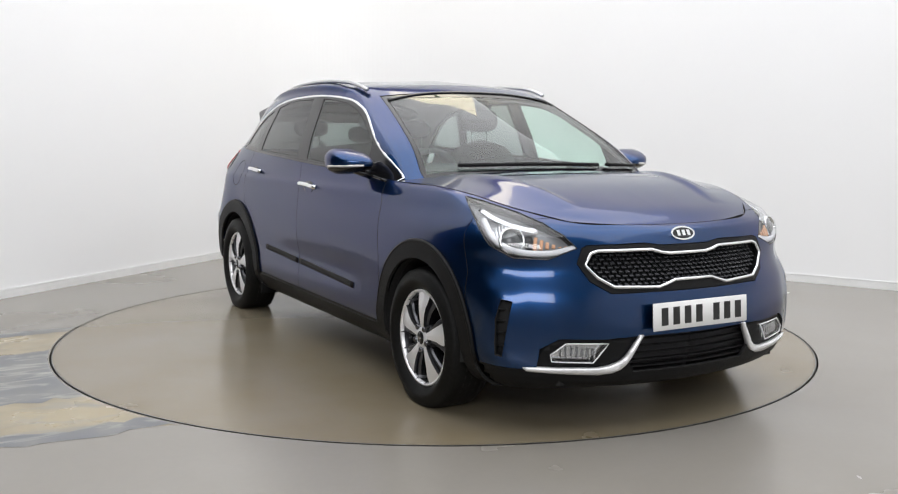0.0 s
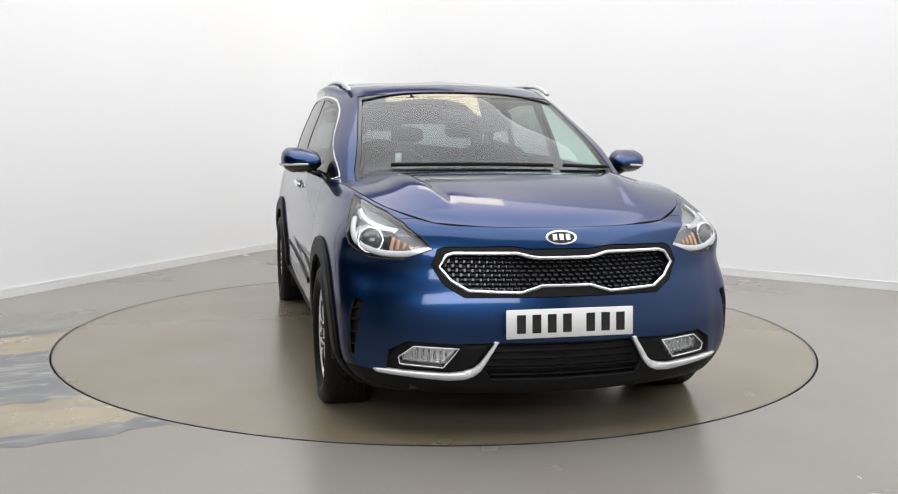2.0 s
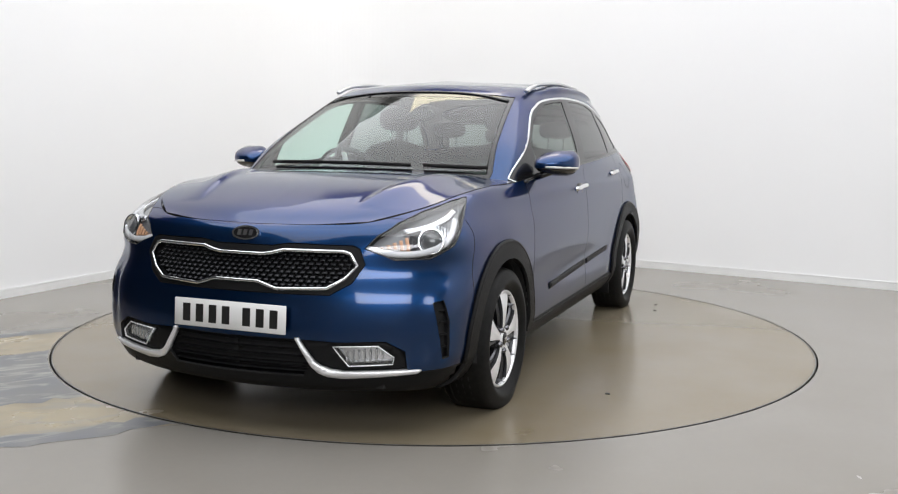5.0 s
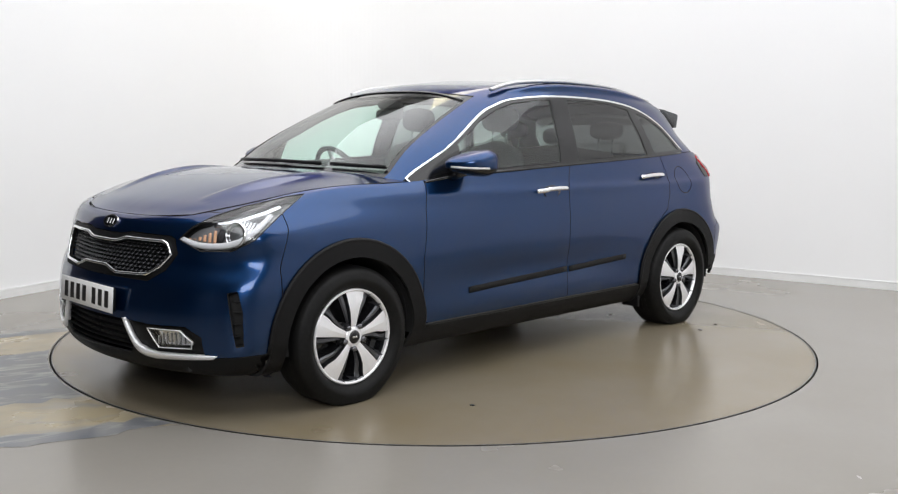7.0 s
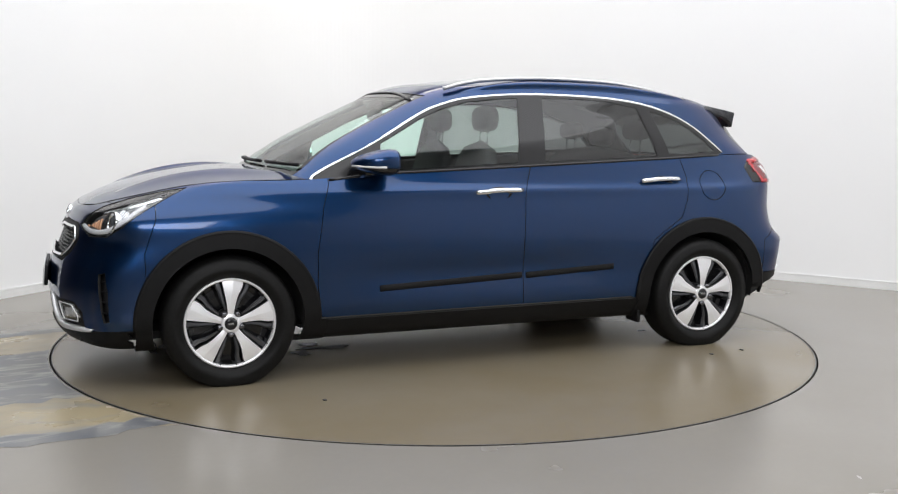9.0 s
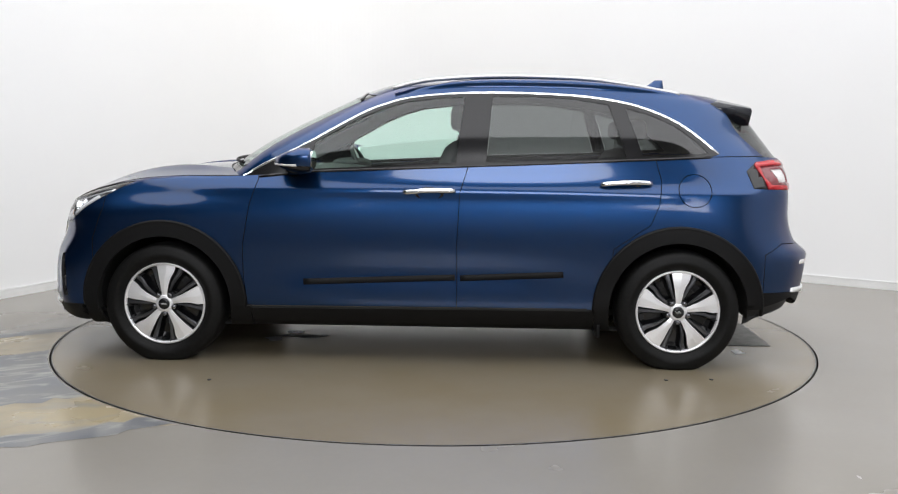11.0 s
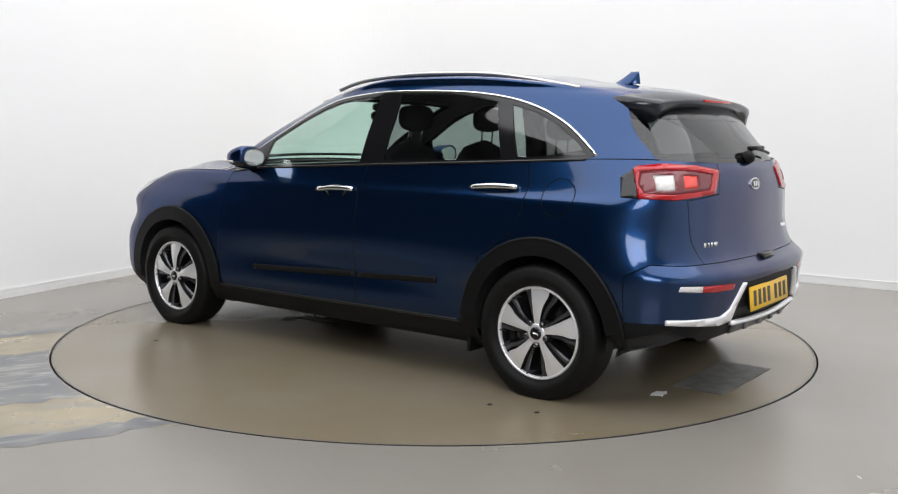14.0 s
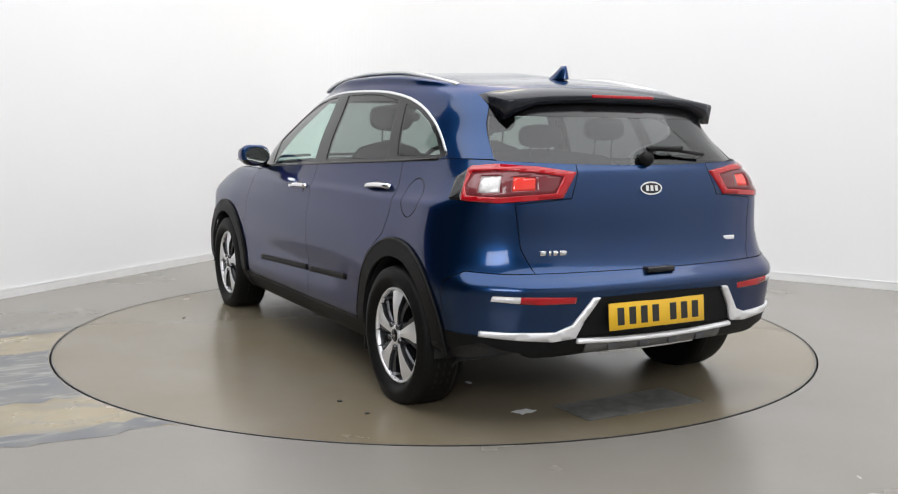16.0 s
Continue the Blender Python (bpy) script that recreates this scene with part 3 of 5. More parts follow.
# nose: grille surround, grille, lower intake, fog lamp wells, side vents
GRILLE = [(-0.05, 0.613), (0.10, 0.613), (0.135, 0.602), (0.185, 0.588), (0.385, 0.596), (0.445, 0.632), (0.487, 0.684), (0.458, 0.728), (0.43, 0.736), (0.185, 0.735), (0.135, 0.722), (0.10, 0.717), (-0.05, 0.717)]
SURROUND = [(-0.05, 0.572), (0.40, 0.572), (0.475, 0.618), (0.516, 0.69), (0.490, 0.750), (0.46, 0.760), (0.20, 0.762), (0.13, 0.752), (-0.05, 0.752)]
nose = lambda c: c.x > 1.75
surround = cut(skin, SURROUND, *FRONT, 0.05, nose)
grille = cut(surround, GRILLE, *FRONT, 0.05, nose)
INTAKE = [(-0.05, 0.398), (0.278, 0.398), (0.335, 0.30), (0.30, 0.255), (-0.05, 0.252)]
intake = cut(skin, INTAKE, *FRONT, 0.02, nose)
WELL = [(0.292, 0.398), (0.43, 0.392), (0.62, 0.398), (0.685, 0.36), (0.69, 0.285), (0.46, 0.276), (0.372, 0.297), (0.335, 0.335)]
well = cut(skin, WELL, *FRONT, 0.02, nose)
SWEEP = [(0.275, 0.405), (0.292, 0.405), (0.335, 0.335), (0.350, 0.314), (0.372, 0.297), (0.41, 0.283), (0.46, 0.276), (0.69, 0.285), (0.735, 0.285), (0.72, 0.273), (0.58, 0.261), (0.46, 0.252), (0.40, 0.257), (0.366, 0.270), (0.342, 0.292), (0.326, 0.318)]
sweep = cut(skin, SWEEP, *FRONT, 0.02, nose)
CHIN = [(-0.05, 0.252), (0.30, 0.252), (0.326, 0.318), (0.342, 0.292), (0.366, 0.270), (0.40, 0.257), (0.46, 0.252), (0.58, 0.261), (0.745, 0.276), (0.90, 0.29), (0.90, 0.0), (-0.05, 0.0)]
chin = cut(skin, CHIN, *FRONT, -0.95, lambda c: c.x > 1.78)
VENT = [(-0.808, 0.545), (-0.765, 0.553), (-0.745, 0.47), (-0.745, 0.33), (-0.772, 0.325)]
vent = cut(skin, VENT, *DIAG_F, 0.05, lambda c: c.x > 1.6)
bumper_f = cut(skin, [(1.70, 0.0), (1.715, 0.64), (1.66, 0.80), (1.66, 0.86), (2.4, 0.86), (2.4, 0.0)], *SIDE, -1.1, lambda c: c.x > 1.5)

# tail: plate panel, silver sweep, lower cladding, bumper, tailgate
tailw = lambda c: c.x < -1.75
R_PANEL = [(-0.05, 0.555), (0.335, 0.545), (0.40, 0.455), (0.43, 0.385), (-0.05, 0.365)]
r_panel = cut(skin, R_PANEL, *REAR, 0.02, tailw)
R_SWEEP = [(0.335, 0.548), (0.365, 0.548), (0.45, 0.438), (0.52, 0.412), (0.80, 0.422), (0.80, 0.402), (0.53, 0.376), (0.43, 0.385), (0.40, 0.455)]
r_sweep = cut(skin, R_SWEEP, *REAR, 0.02, tailw)
r_chin = cut(skin, [(-0.05, 0.365), (0.43, 0.385), (0.53, 0.376), (0.80, 0.402), (0.95, 0.405), (0.95, 0.0), (-0.05, 0.0)], *REAR, -0.95, lambda c: c.x < -1.76)
R_REFL = [(0.44, 0.553), (0.60, 0.560), (0.77, 0.566), (0.775, 0.545), (0.60, 0.530), (0.445, 0.528)]
r_refl = cut(skin, R_REFL, *REAR, 0.02, tailw)
R_LOW = [(-1.50, 0.0), (-1.50, 0.31), (-1.76, 0.322), (-1.93, 0.372), (-2.0, 0.33), (-2.0, 0.0)]
for c in (r_chin, clad[1]):
    cut(c, R_LOW, *SIDE, -1.1).free()
bumper_r = cut(skin, [(-1.765, 0.0), (-1.765, 0.60), (-1.86, 0.655), (-1.95, 0.648), (-2.4, 0.632), (-2.4, 0.0)], *SIDE, -1.1, lambda c: c.x < -1.6)
gate = cut(skin, [(-0.05, 0.60), (0.585, 0.64), (0.625, 0.74), (0.645, 0.92), (0.40, 0.942), (0.36, 1.045), (0.35, 1.15), (-0.05, 1.15)], *REAR, 0.1, tailw)

for c, nm in ((clad[0], "arch_trim"), (clad[1], "arch_trim")):
    pair(nm, thick(rolled(shift(c, 0.014)), 0.02), M_CLAD, car, "black textured plastic wheel arch cladding")
# doors, fuel flap, wings
DOOR_F = [(0.885, 0.20), (0.915, 0.45), (0.915, 0.62), (0.88, 0.84), (0.845, 0.95), (0.845, 1.1), (-0.255, 1.1), (-0.25, 1.03), (-0.21, 0.90), (-0.197, 0.64), (-0.20, 0.20)]
DOOR_R = [(-0.20, 0.20), (-0.197, 0.64), (-0.21, 0.90), (-0.25, 1.03), (-0.255, 1.1), (-0.255, 1.15), (-1.21, 1.15), (-1.215, 1.07), (-1.243, 0.965), (-1.228, 0.846), (-1.185, 0.745), (-1.0, 0.62), (-0.94, 0.20)]
door_f = cut(skin, DOOR_F, *SIDE, 0.1)
door_r = cut(skin, DOOR_R, *SIDE, 0.1)
flap = cut(skin, circle(-1.41, 0.92, 0.083, 28), *SIDE, 0.1)
pair("fuel_flap", rolled(flap), M_PAINT, car)
front_wing = cut(skin, [(0.7, 0.0), (0.7, 1.2), (2.3, 1.2), (2.3, 0.0)], *SIDE, -1.1)
# openings in the upper body
SCREEN = [(-0.05, 0.90), (0.668, 0.90), (0.672, 1.015), (0.617, 1.20), (0.555, 1.400), (0.45, 1.412), (0.25, 1.424), (-0.05, 1.430)]
screen = cut(top_skin, SCREEN, *FRONT, 0.2, lambda c: c.x > 0)
screen_glass = cut(screen, [(-0.05, 1.035), (0.35, 1.03), (0.55, 1.02), (0.648, 1.008), (0.597, 1.20), (0.537, 1.388), (0.25, 1.400), (-0.05, 1.405)], *FRONT, 0.2)
BACK = [(-0.05, 1.0), (0.56, 1.0), (0.655, 1.10), (0.605, 1.25), (0.555, 1.36), (-0.05, 1.37)]
back = cut(top_skin, BACK, *REAR, 0.2, lambda c: c.x < -1.3)
DLO = smooth2([(0.93, 0.972), (0.85, 1.022), (0.61, 1.142), (0.33, 1.300), (0.20, 1.353), (0.067, 1.388), (-0.184, 1.412), (-0.45, 1.416), (-0.78, 1.405), (-1.026, 1.375), (-1.2, 1.328), (-1.335, 1.267), (-1.435, 1.2), (-1.545, 1.108)], 3)
BELT = [(-1.50, 1.09), (-1.195, 1.075), (-0.25, 1.034), (0.57, 0.997), (0.84, 0.968)]
dlo = cut(top_skin, DLO + BELT, *SIDE, 0.25)
W_F = [(0.58, 1.013), (0.555, 1.15), (0.33, 1.275), (0.20, 1.33), (0.067, 1.366), (-0.10, 1.385), (-0.225, 1.392), (-0.185, 1.052)]
W_R = [(-0.345, 1.06), (-0.375, 1.394), (-0.60, 1.394), (-0.78, 1.385), (-0.975, 1.355), (-1.065, 1.085)]
W_Q = [(-1.065, 1.338), (-1.2, 1.302), (-1.32, 1.248), (-1.42, 1.178), (-1.49, 1.112), (-1.19, 1.098), (-1.15, 1.10)]
win_f, win_r, win_q = (cut(dlo, w, *SIDE, 0.1) for w in (W_F, W_R, W_Q))

roof_lining = shift(top_skin.copy(), -0.022)

part("bonnet", rolled(whole(hood_skin), 0.0004), M_PAINT, car, "blue bonnet with two raised creases")
part("front_bumper", rolled(whole(largest(bumper_f, 0.02))), M_PAINT, car)
part("rear_bumper", rolled(whole(largest(bumper_r, 0.02))), M_PAINT, car)
tailgate = part("tailgate", rolled(whole(largest(gate, 0.02))), M_PAINT, car)
part("roof", rolled(whole(top_skin)), M_PAINT, car)


pair("front_wing", rolled(largest(front_wing)), M_PAINT, car)
pair("rear_wing", rolled(largest(skin)), M_PAINT, car)
doors_f = pair("front_door", rolled(largest(door_f)), M_PAINT, car)
doors_r = pair("rear_door", rolled(largest(door_r)), M_PAINT, car)
for cx in (AXLE, -AXLE):
    cut(lining, circle(cx, 0.302, 0.36), *SIDE, -1.1).free()
cut(lining, [(-0.6, 0.9), (0.6, 0.9), (0.6, 1.2), (-0.6, 1.2)], *FRONT, -1.1, lambda c: c.x < 1.2 and abs(c.x) < 1.0).free()
part("cabin_lining", thick(whole(lining), 0.004), M_DARK, car, "dark plastic cabin lining")
part("headliner", thick(whole(roof_lining), 0.004), M_LINER, car, "pale grey headliner")
pair("window_frame", thick(rolled(shift(dlo, -0.002)), 0.01), M_GLOSS, car, "gloss black window pillars")
pair("front_window", shift(win_f, -0.005), M_SCREEN, car, "pale green clear side glass")
pair("rear_window", shift(win_r, -0.005), M_PRIVACY, car, "dark tinted side glass")
pair("quarter_window", shift(win_q, -0.005), M_PRIVACY, car, "dark tinted quarter glass")
part("windscreen_frame", thick(rolled(whole(shift(screen, -0.003))), 0.008), M_GLOSS, car, "black edge band of the windscreen")
part("windscreen", shift(whole(screen_glass), -0.004), M_SCREEN, car, "pale green windscreen")
part("screen_seal", laid([(-0.545 + i * 0.0545, 1.430 - 0.055 * abs((i - 10) / 10) ** 3) for i in range(21)], *FRONT, 0.020, 0.008, False, 0.001), M_GLOSS, car, "black seal along the top of the windscreen")
# the glass's upper strip in opaque black paints the spoiler's dark reflection
band = cut(back, [(-0.05, 1.275), (0.80, 1.275), (0.80, 1.45), (-0.05, 1.45)], *REAR, -1)
part("glass_band", shift(whole(band), -0.003), M_GLOSS, tailgate, "black strip painting the spoiler's dark reflection in the rear glass")
part("tailgate_window", shift(whole(back), -0.004), M_REARGLASS, tailgate, "dark tinted rear window")
for ob in [o for o in bpy.data.objects if o.type == "MESH" and ("window" in o.name or o.name == "windscreen") and "frame" not in o.name]:
    ob.visible_shadow = False

# ---- nose ----
surround_part = part("grille_surround", thick(rolled(whole(surround)), 0.01), M_CLAD, car, "black plastic grille surround")
GR_FULL = GRILLE[1:-1] + [(-a, b) for a, b in GRILLE[1:-1][::-1]]
grille_part = part("grille", shift(whole(grille), -0.035), M_GLOSS, car, "gloss black grille")
part("grille_frame", laid(dense(GR_FULL, 0.02), *FRONT, 0.015, 0.016, True, 0.004), M_CHROME, grille_part, "slim chrome grille frame")
cells = []
for r in range(9):
    z = 0.594 + r * 0.0165
    for c in range(-16, 17):
        y = (c + 0.5 * (r % 2)) * 0.030
        shrunk = [(a * 0.965, 0.666 + (b - 0.666) * 0.88) for a, b in GR_FULL]
        if inside(shrunk, y, z):
            q, n = on_skin(Vector((0, y, z)), -X, -0.016)
            cells.append(block(q.x - 0.008, q.y, q.z, 0.028, 0.021, 0.0075, 0.0022, 1, (0, 24, math.degrees(math.atan2(n.y, n.x)))))
tagged(part("grille_mesh", join(*cells), material("dark_satin_grille", (0.028, 0.029, 0.032), 0.26, 0.5), grille_part, "dark mesh of small raised bars"), kind="stuff")


def oval(U, V, n, at, a, b, depth, dome=0.0, k=40):
    bm = bmesh.new()
    ringv = [bm.verts.new(at + U * a * math.cos(2 * math.pi * i / k) + V * b * math.sin(2 * math.pi * i / k) - n * 0.01) for i in range(k)]
    ring2 = [bm.verts.new(v.co + n * (depth + 0.01)) for v in ringv]
    mid = bm.verts.new(at + n * (depth + dome))
    for i in range(k):
        j = (i + 1) % k
        bm.faces.new((ringv[i], ringv[j], ring2[j], ring2[i]))
        bm.faces.new((ring2[i], ring2[j], mid))
    bmesh.ops.recalc_face_normals(bm, faces=bm.faces)
    return bm


def badge(at, way, tilt, size, parent):
    """An oval chrome badge with a dark field and plain bright bars."""
    n = (way + Z * tilt).normalized()
    U = Z.cross(n).normalized()
    V = n.cross(U)
    b = part("badge", oval(U, V, n, at, 0.065 * size, 0.031 * size, 0.006), M_CHROME, parent, "oval chrome badge", False)
    part("badge_field", oval(U, V, n, at, 0.056 * size, 0.024 * size, 0.0075), M_GLOSS, b, "dark badge field", False)
    for i in (-1, 0, 1):
        p = at + U * i * 0.027 * size + n * 0.008
        bar = bmesh.new()
        bmesh.ops.create_cube(bar, size=1)
        m = Matrix((U * 0.017 * size, V * 0.025 * size, n * 0.003)).transposed().to_4x4()
        bmesh.ops.transform(bar, matrix=Matrix.Translation(p) @ m, verts=bar.verts)
        part("badge_bar", bar, M_CHROME, b, "", False)


q, n = on_skin(Vector((0, 0, 0.793)), -X)
badge(q, X, max(0.0, n.z), 1.0, car)


def plate(x, z, face, tilt, mat, label, mid=0.0):
    """A number plate with its characters as plain bars."""
    p = part("number_plate", block(x, mid, z, 0.006, 0.52, 0.112, 0.0025, 1, (0, tilt, 0)), mat, car, label)
    xs = [-0.200, -0.138, -0.076, -0.014, 0.082, 0.144, 0.206]
    for y in xs:
        part("character_bar", block(x + face * 0.0035, mid + y * face, z, 0.0016, 0.036, 0.072, 0.0006, 1, (0, tilt, 0)), M_INK, p, "", False)
    part("plate_backing", block(x - face * 0.012, mid, z, 0.016, 0.50, 0.10, 0.003, 1, (0, tilt, 0)), M_CLAD, p)


plate(2.158, 0.478, 1, -4, M_WHITE, "white front number plate")

part("lower_intake", shift(whole(intake), -0.07), M_GAP, car, "dark lower air intake")
for z in (0.268, 0.296, 0.326, 0.356, 0.384):
    w = 0.30 if z > 0.32 else 0.315
    part("intake_slat", laid([(y * w / 12, z) for y in range(-12, 13)], *FRONT, 0.006, 0.03, False, -0.022), M_CLAD, car)
part("chin_trim", thick(rolled(whole(chin)), 0.015), M_CLAD, car, "black textured plastic front lip")
FOG = [(0.425, 0.376), (0.592, 0.382), (0.648, 0.338), (0.642, 0.310), (0.483, 0.300)]
fog = cut(well, FOG, *FRONT, -1)
pair("fog_lamp_bezel", thick(shift(well, -0.012), 0.01), M_CLAD, car, "black plastic fog lamp bezel")
fogs = pair("fog_lamp", shift(fog.copy(), -0.03), M_REFL, car, "clear fog lamp in a black bezel")
fog_lens = mirror_bm(fog)
part("lens", shift(fog, -0.004), M_LENS, fogs[0])
part("lens", shift(fog_lens, -0.004), M_LENS, fogs[1])
for s in (0, 1):
    sg = 1 - 2 * s
    for i in range(7):
        y, z = 0.475 + i * 0.022, 0.318 + i * 0.0025
        q, n = on_skin(Vector((0, y, z + 0.012)), -X, -0.016)
        part("reflector_rib", block(q.x, q.y * sg, q.z, 0.01, 0.007, 0.042 + 0.006 * (i % 2), 0.002, 1), M_REFL, fogs[s], "", False)
    pts = [on_skin(Vector((0, y, z)), -X, 0.0) for y, z in dense(FOG, 0.03)]
    part("rim", tube([Vector((p.x, p.y * sg, p.z)) for p, _ in pts], 0.005, 0.007, True, [Vector((k.x, k.y * sg, k.z)) for _, k in pts]), M_SATIN, fogs[s], "slim silver fog lamp rim")
pair("bumper_sweep", thick(shift(sweep, 0.010), 0.025), M_SATIN, car, "satin silver sweep below the fog lamp")
pair("corner_vent", shift(vent, -0.035), M_GAP, car, "dark vent in the bumper corner")
for z in (0.37, 0.42, 0.47, 0.515):
    pair("vent_fin", laid([(-0.785 + i * 0.007, z) for i in range(6)], *DIAG_F, 0.006, 0.022, False, -0.014), M_CLAD, car)

# headlamps
U, V, N = DIAG_F
bowl = head.copy()
bowls = pair("headlamp", shift(bowl, -0.040), material("headlamp_housing", (0.30, 0.305, 0.315), 0.35, 0.3), car, "clear headlamp with a projector and amber indicator")
lens = head
lens_r = mirror_bm(head)
part("lens", shift(lens, -0.002), M_LENS, bowls[0], "clear headlamp cover")
part("lens", shift(lens_r, -0.002), M_LENS, bowls[1], "clear headlamp cover")


def facing_disc(at, n, profile, k=36):
    """Turns (radius, height) about the line n through at."""
    a = n.orthogonal().normalized()
    b = n.cross(a)
    bm = bmesh.new()
    rows = [[bm.verts.new(at + (a * math.cos(2 * math.pi * i / k) + b * math.sin(2 * math.pi * i / k)) * r + n * h) for i in range(k)] for r, h in profile]
    for p, q in zip(rows, rows[1:]):
        for i in range(k):
            bm.faces.new((p[i], p[(i + 1) % k], q[(i + 1) % k], q[i]))
    bmesh.ops.remove_doubles(bm, verts=bm.verts, dist=1e-5)
    bmesh.ops.recalc_face_normals(bm, faces=bm.faces)
    return bm


def both_sides(name, bm, mat, owners, label="", smooth=True):
    m = mirror_bm(bm)
    part(name, bm, mat, owners[0], label, smooth)
    part(name, m, mat, owners[1], label, smooth)


q, n = on_skin(U * -0.79 + Z * 0.785, -N, -0.022)
n = (n + X * 0.9).normalized()
both_sides("projector_ring", facing_disc(q, n, [(0.052, -0.02), (0.056, 0.004), (0.050, 0.012), (0.043, 0.006), (0.040, -0.01), (0.0, -0.012)]), M_CHROME, bowls, "chrome projector ring")
both_sides("projector_lens", facing_disc(q, n, [(0.039, -0.006), (0.036, 0.002), (0.025, 0.010), (0.012, 0.0135), (0.0, 0.014)]), material("projector_glass", (0.10, 0.105, 0.11), 0.04, 0.0, Coat_Weight=1.0), bowls)
bowl_path = [(-0.700, 0.832), (-0.712, 0.800), (-0.728, 0.775)]
for i in range(5):
    both_sides("reflector_step", laid([(a - 0.013 * i, b + 0.004 * i) for a, b in bowl_path], *DIAG_F, 0.012, 0.010, False, -0.020), M_REFL, bowls)
both_sides("bowl_shade", laid([(-0.868, 0.745), (-0.862, 0.780), (-0.850, 0.808)], *DIAG_F, 0.036, 0.010, False, -0.030), M_DARK, bowls, "dark shade between the lamps")
for i in range(6):
    s0 = -0.885 - i * 0.024
    lo, hi = 0.742 + 0.004 * i, 0.80 - i * 0.010
    both_sides("indicator_rib", laid([(s0, lo + (hi - lo) * k / 4) for k in range(5)], *DIAG_F, 0.015, 0.01, False, -0.024), M_AMBER, bowls, "amber indicator rib" if i == 0 else "")
both_sides("light_guide", laid(smooth2([(-1.045, 0.757), (-0.94, 0.730), (-0.81, 0.737), (-0.72, 0.785), (-0.65, 0.860)], 5), *DIAG_F, 0.026, 0.018, False, -0.012), material("white_light_guide", (0.8, 0.8, 0.82), 0.25), bowls, "pale daytime light strip")
both_sides("upper_reflector", laid(smooth2([(-0.89, 0.825), (-0.80, 0.845), (-0.70, 0.872), (-0.62, 0.905)], 5), *DIAG_F, 0.030, 0.012, False, -0.022), M_REFL, bowls)
both_sides("lamp_seal", laid(dense(HEAD, 0.03), *DIAG_F, 0.006, 0.006, True, -0.002), M_GLOSS, bowls)

# ---- tail ----
TAIL_IN = [(-1.085, 1.030), (-0.97, 1.048), (-0.82, 1.055), (-0.72, 1.045), (-0.70, 0.99), (-0.715, 0.952), (-0.86, 0.948), (-1.06, 0.962)]
WHITE_IN = [(-0.855, 1.035), (-0.765, 1.032), (-0.765, 0.965), (-0.855, 0.968)]
RED_IN = [(-0.985, 1.028), (-0.90, 1.032), (-0.90, 0.972), (-0.985, 0.975)]
tail_end = cut(tail, [(-0.690, 0.90), (-0.60, 0.90), (-0.60, 1.10), (-0.700, 1.10)], *DIAG_R, -1)
tail_in = cut(tail, TAIL_IN, *DIAG_R, -1)
white_in = cut(tail_in, WHITE_IN, *DIAG_R, -1)
red_in = cut(tail_in, RED_IN, *DIAG_R, -1)
tails = pair("tail_lamp", thick(shift(tail, 0.006), 0.03), M_RED, car, "red tail lamp with a clear reversing light")
both_sides("lamp_end", thick(shift(tail_end, 0.003), 0.02), M_GLOSS, tails, "black end of the lamp")
both_sides("inner_lens", thick(tail_in, 0.02), material("smoky_pink_lens", (0.17, 0.030, 0.036), 0.16, Coat_Weight=0.3), tails, "smoky inner lens")
both_sides("reversing_light", thick(shift(white_in, -0.004), 0.02), M_CLEARB, tails, "clear reversing light")
both_sides("stop_light", thick(shift(red_in, -0.004), 0.02), M_REDB, tails, "bright red stop light")
refl_white = cut(r_refl, [(0.675, 0.4), (0.675, 0.6), (0.9, 0.6), (0.9, 0.4)], *REAR, -1)
refl = pair("bumper_reflector", thick(r_refl, 0.015), M_RED, car, "slim red bumper reflector")
both_sides("fog_reflector", thick(refl_white, 0.015), M_CLEARB, refl, "clear end of the reflector")
part("plate_panel", thick(rolled(shift(whole(r_panel), -0.008)), 0.012), M_CLAD, car, "black textured panel round the rear plate")
pair("rear_sweep", thick(shift(r_sweep, 0.010), 0.025), M_SATIN, car, "satin silver sweep of the rear bumper")
part("rear_chin", thick(rolled(whole(r_chin)), 0.015), M_CLAD, car, "black textured lower rear bumper")
plate(-2.104, 0.462, -1, 6, M_YELLOW, "yellow rear number plate", 0.03)
part("skid_bar", laid([(-0.42 + i * 0.035, 0.372 - 0.010 * (1 - ((i - 12) / 12) ** 2)) for i in range(25)], *REAR, 0.022, 0.030, False, 0.006), M_SATIN, car, "satin silver skid bar")
skid = part("skid_plate", laid([(-0.37 + i * 0.037, 0.335) for i in range(21)], *REAR, 0.062, 0.022, False, 0.0), material("grey_skid", (0.16, 0.16, 0.162), 0.4, 0.6), car, "grey skid plate with recesses")
for y in (-0.24, -0.08, 0.08, 0.24):
    q, n = on_skin(Vector((0, y, 0.338)), X, 0.012)
    part("recess", block(q.x, q.y, q.z, 0.012, 0.05, 0.030, 0.005, 2), M_RIMG, skid)
part("skid_lip", laid([(-0.26 + i * 0.026, 0.300) for i in range(21)], *REAR, 0.010, 0.012, False, 0.002), M_SATIN, car)
part("tailgate_grip", block(-2.062, 0, 0.640, 0.05, 0.15, 0.026, 0.008, 2), M_GLOSS, car, "black recessed tailgate grip")
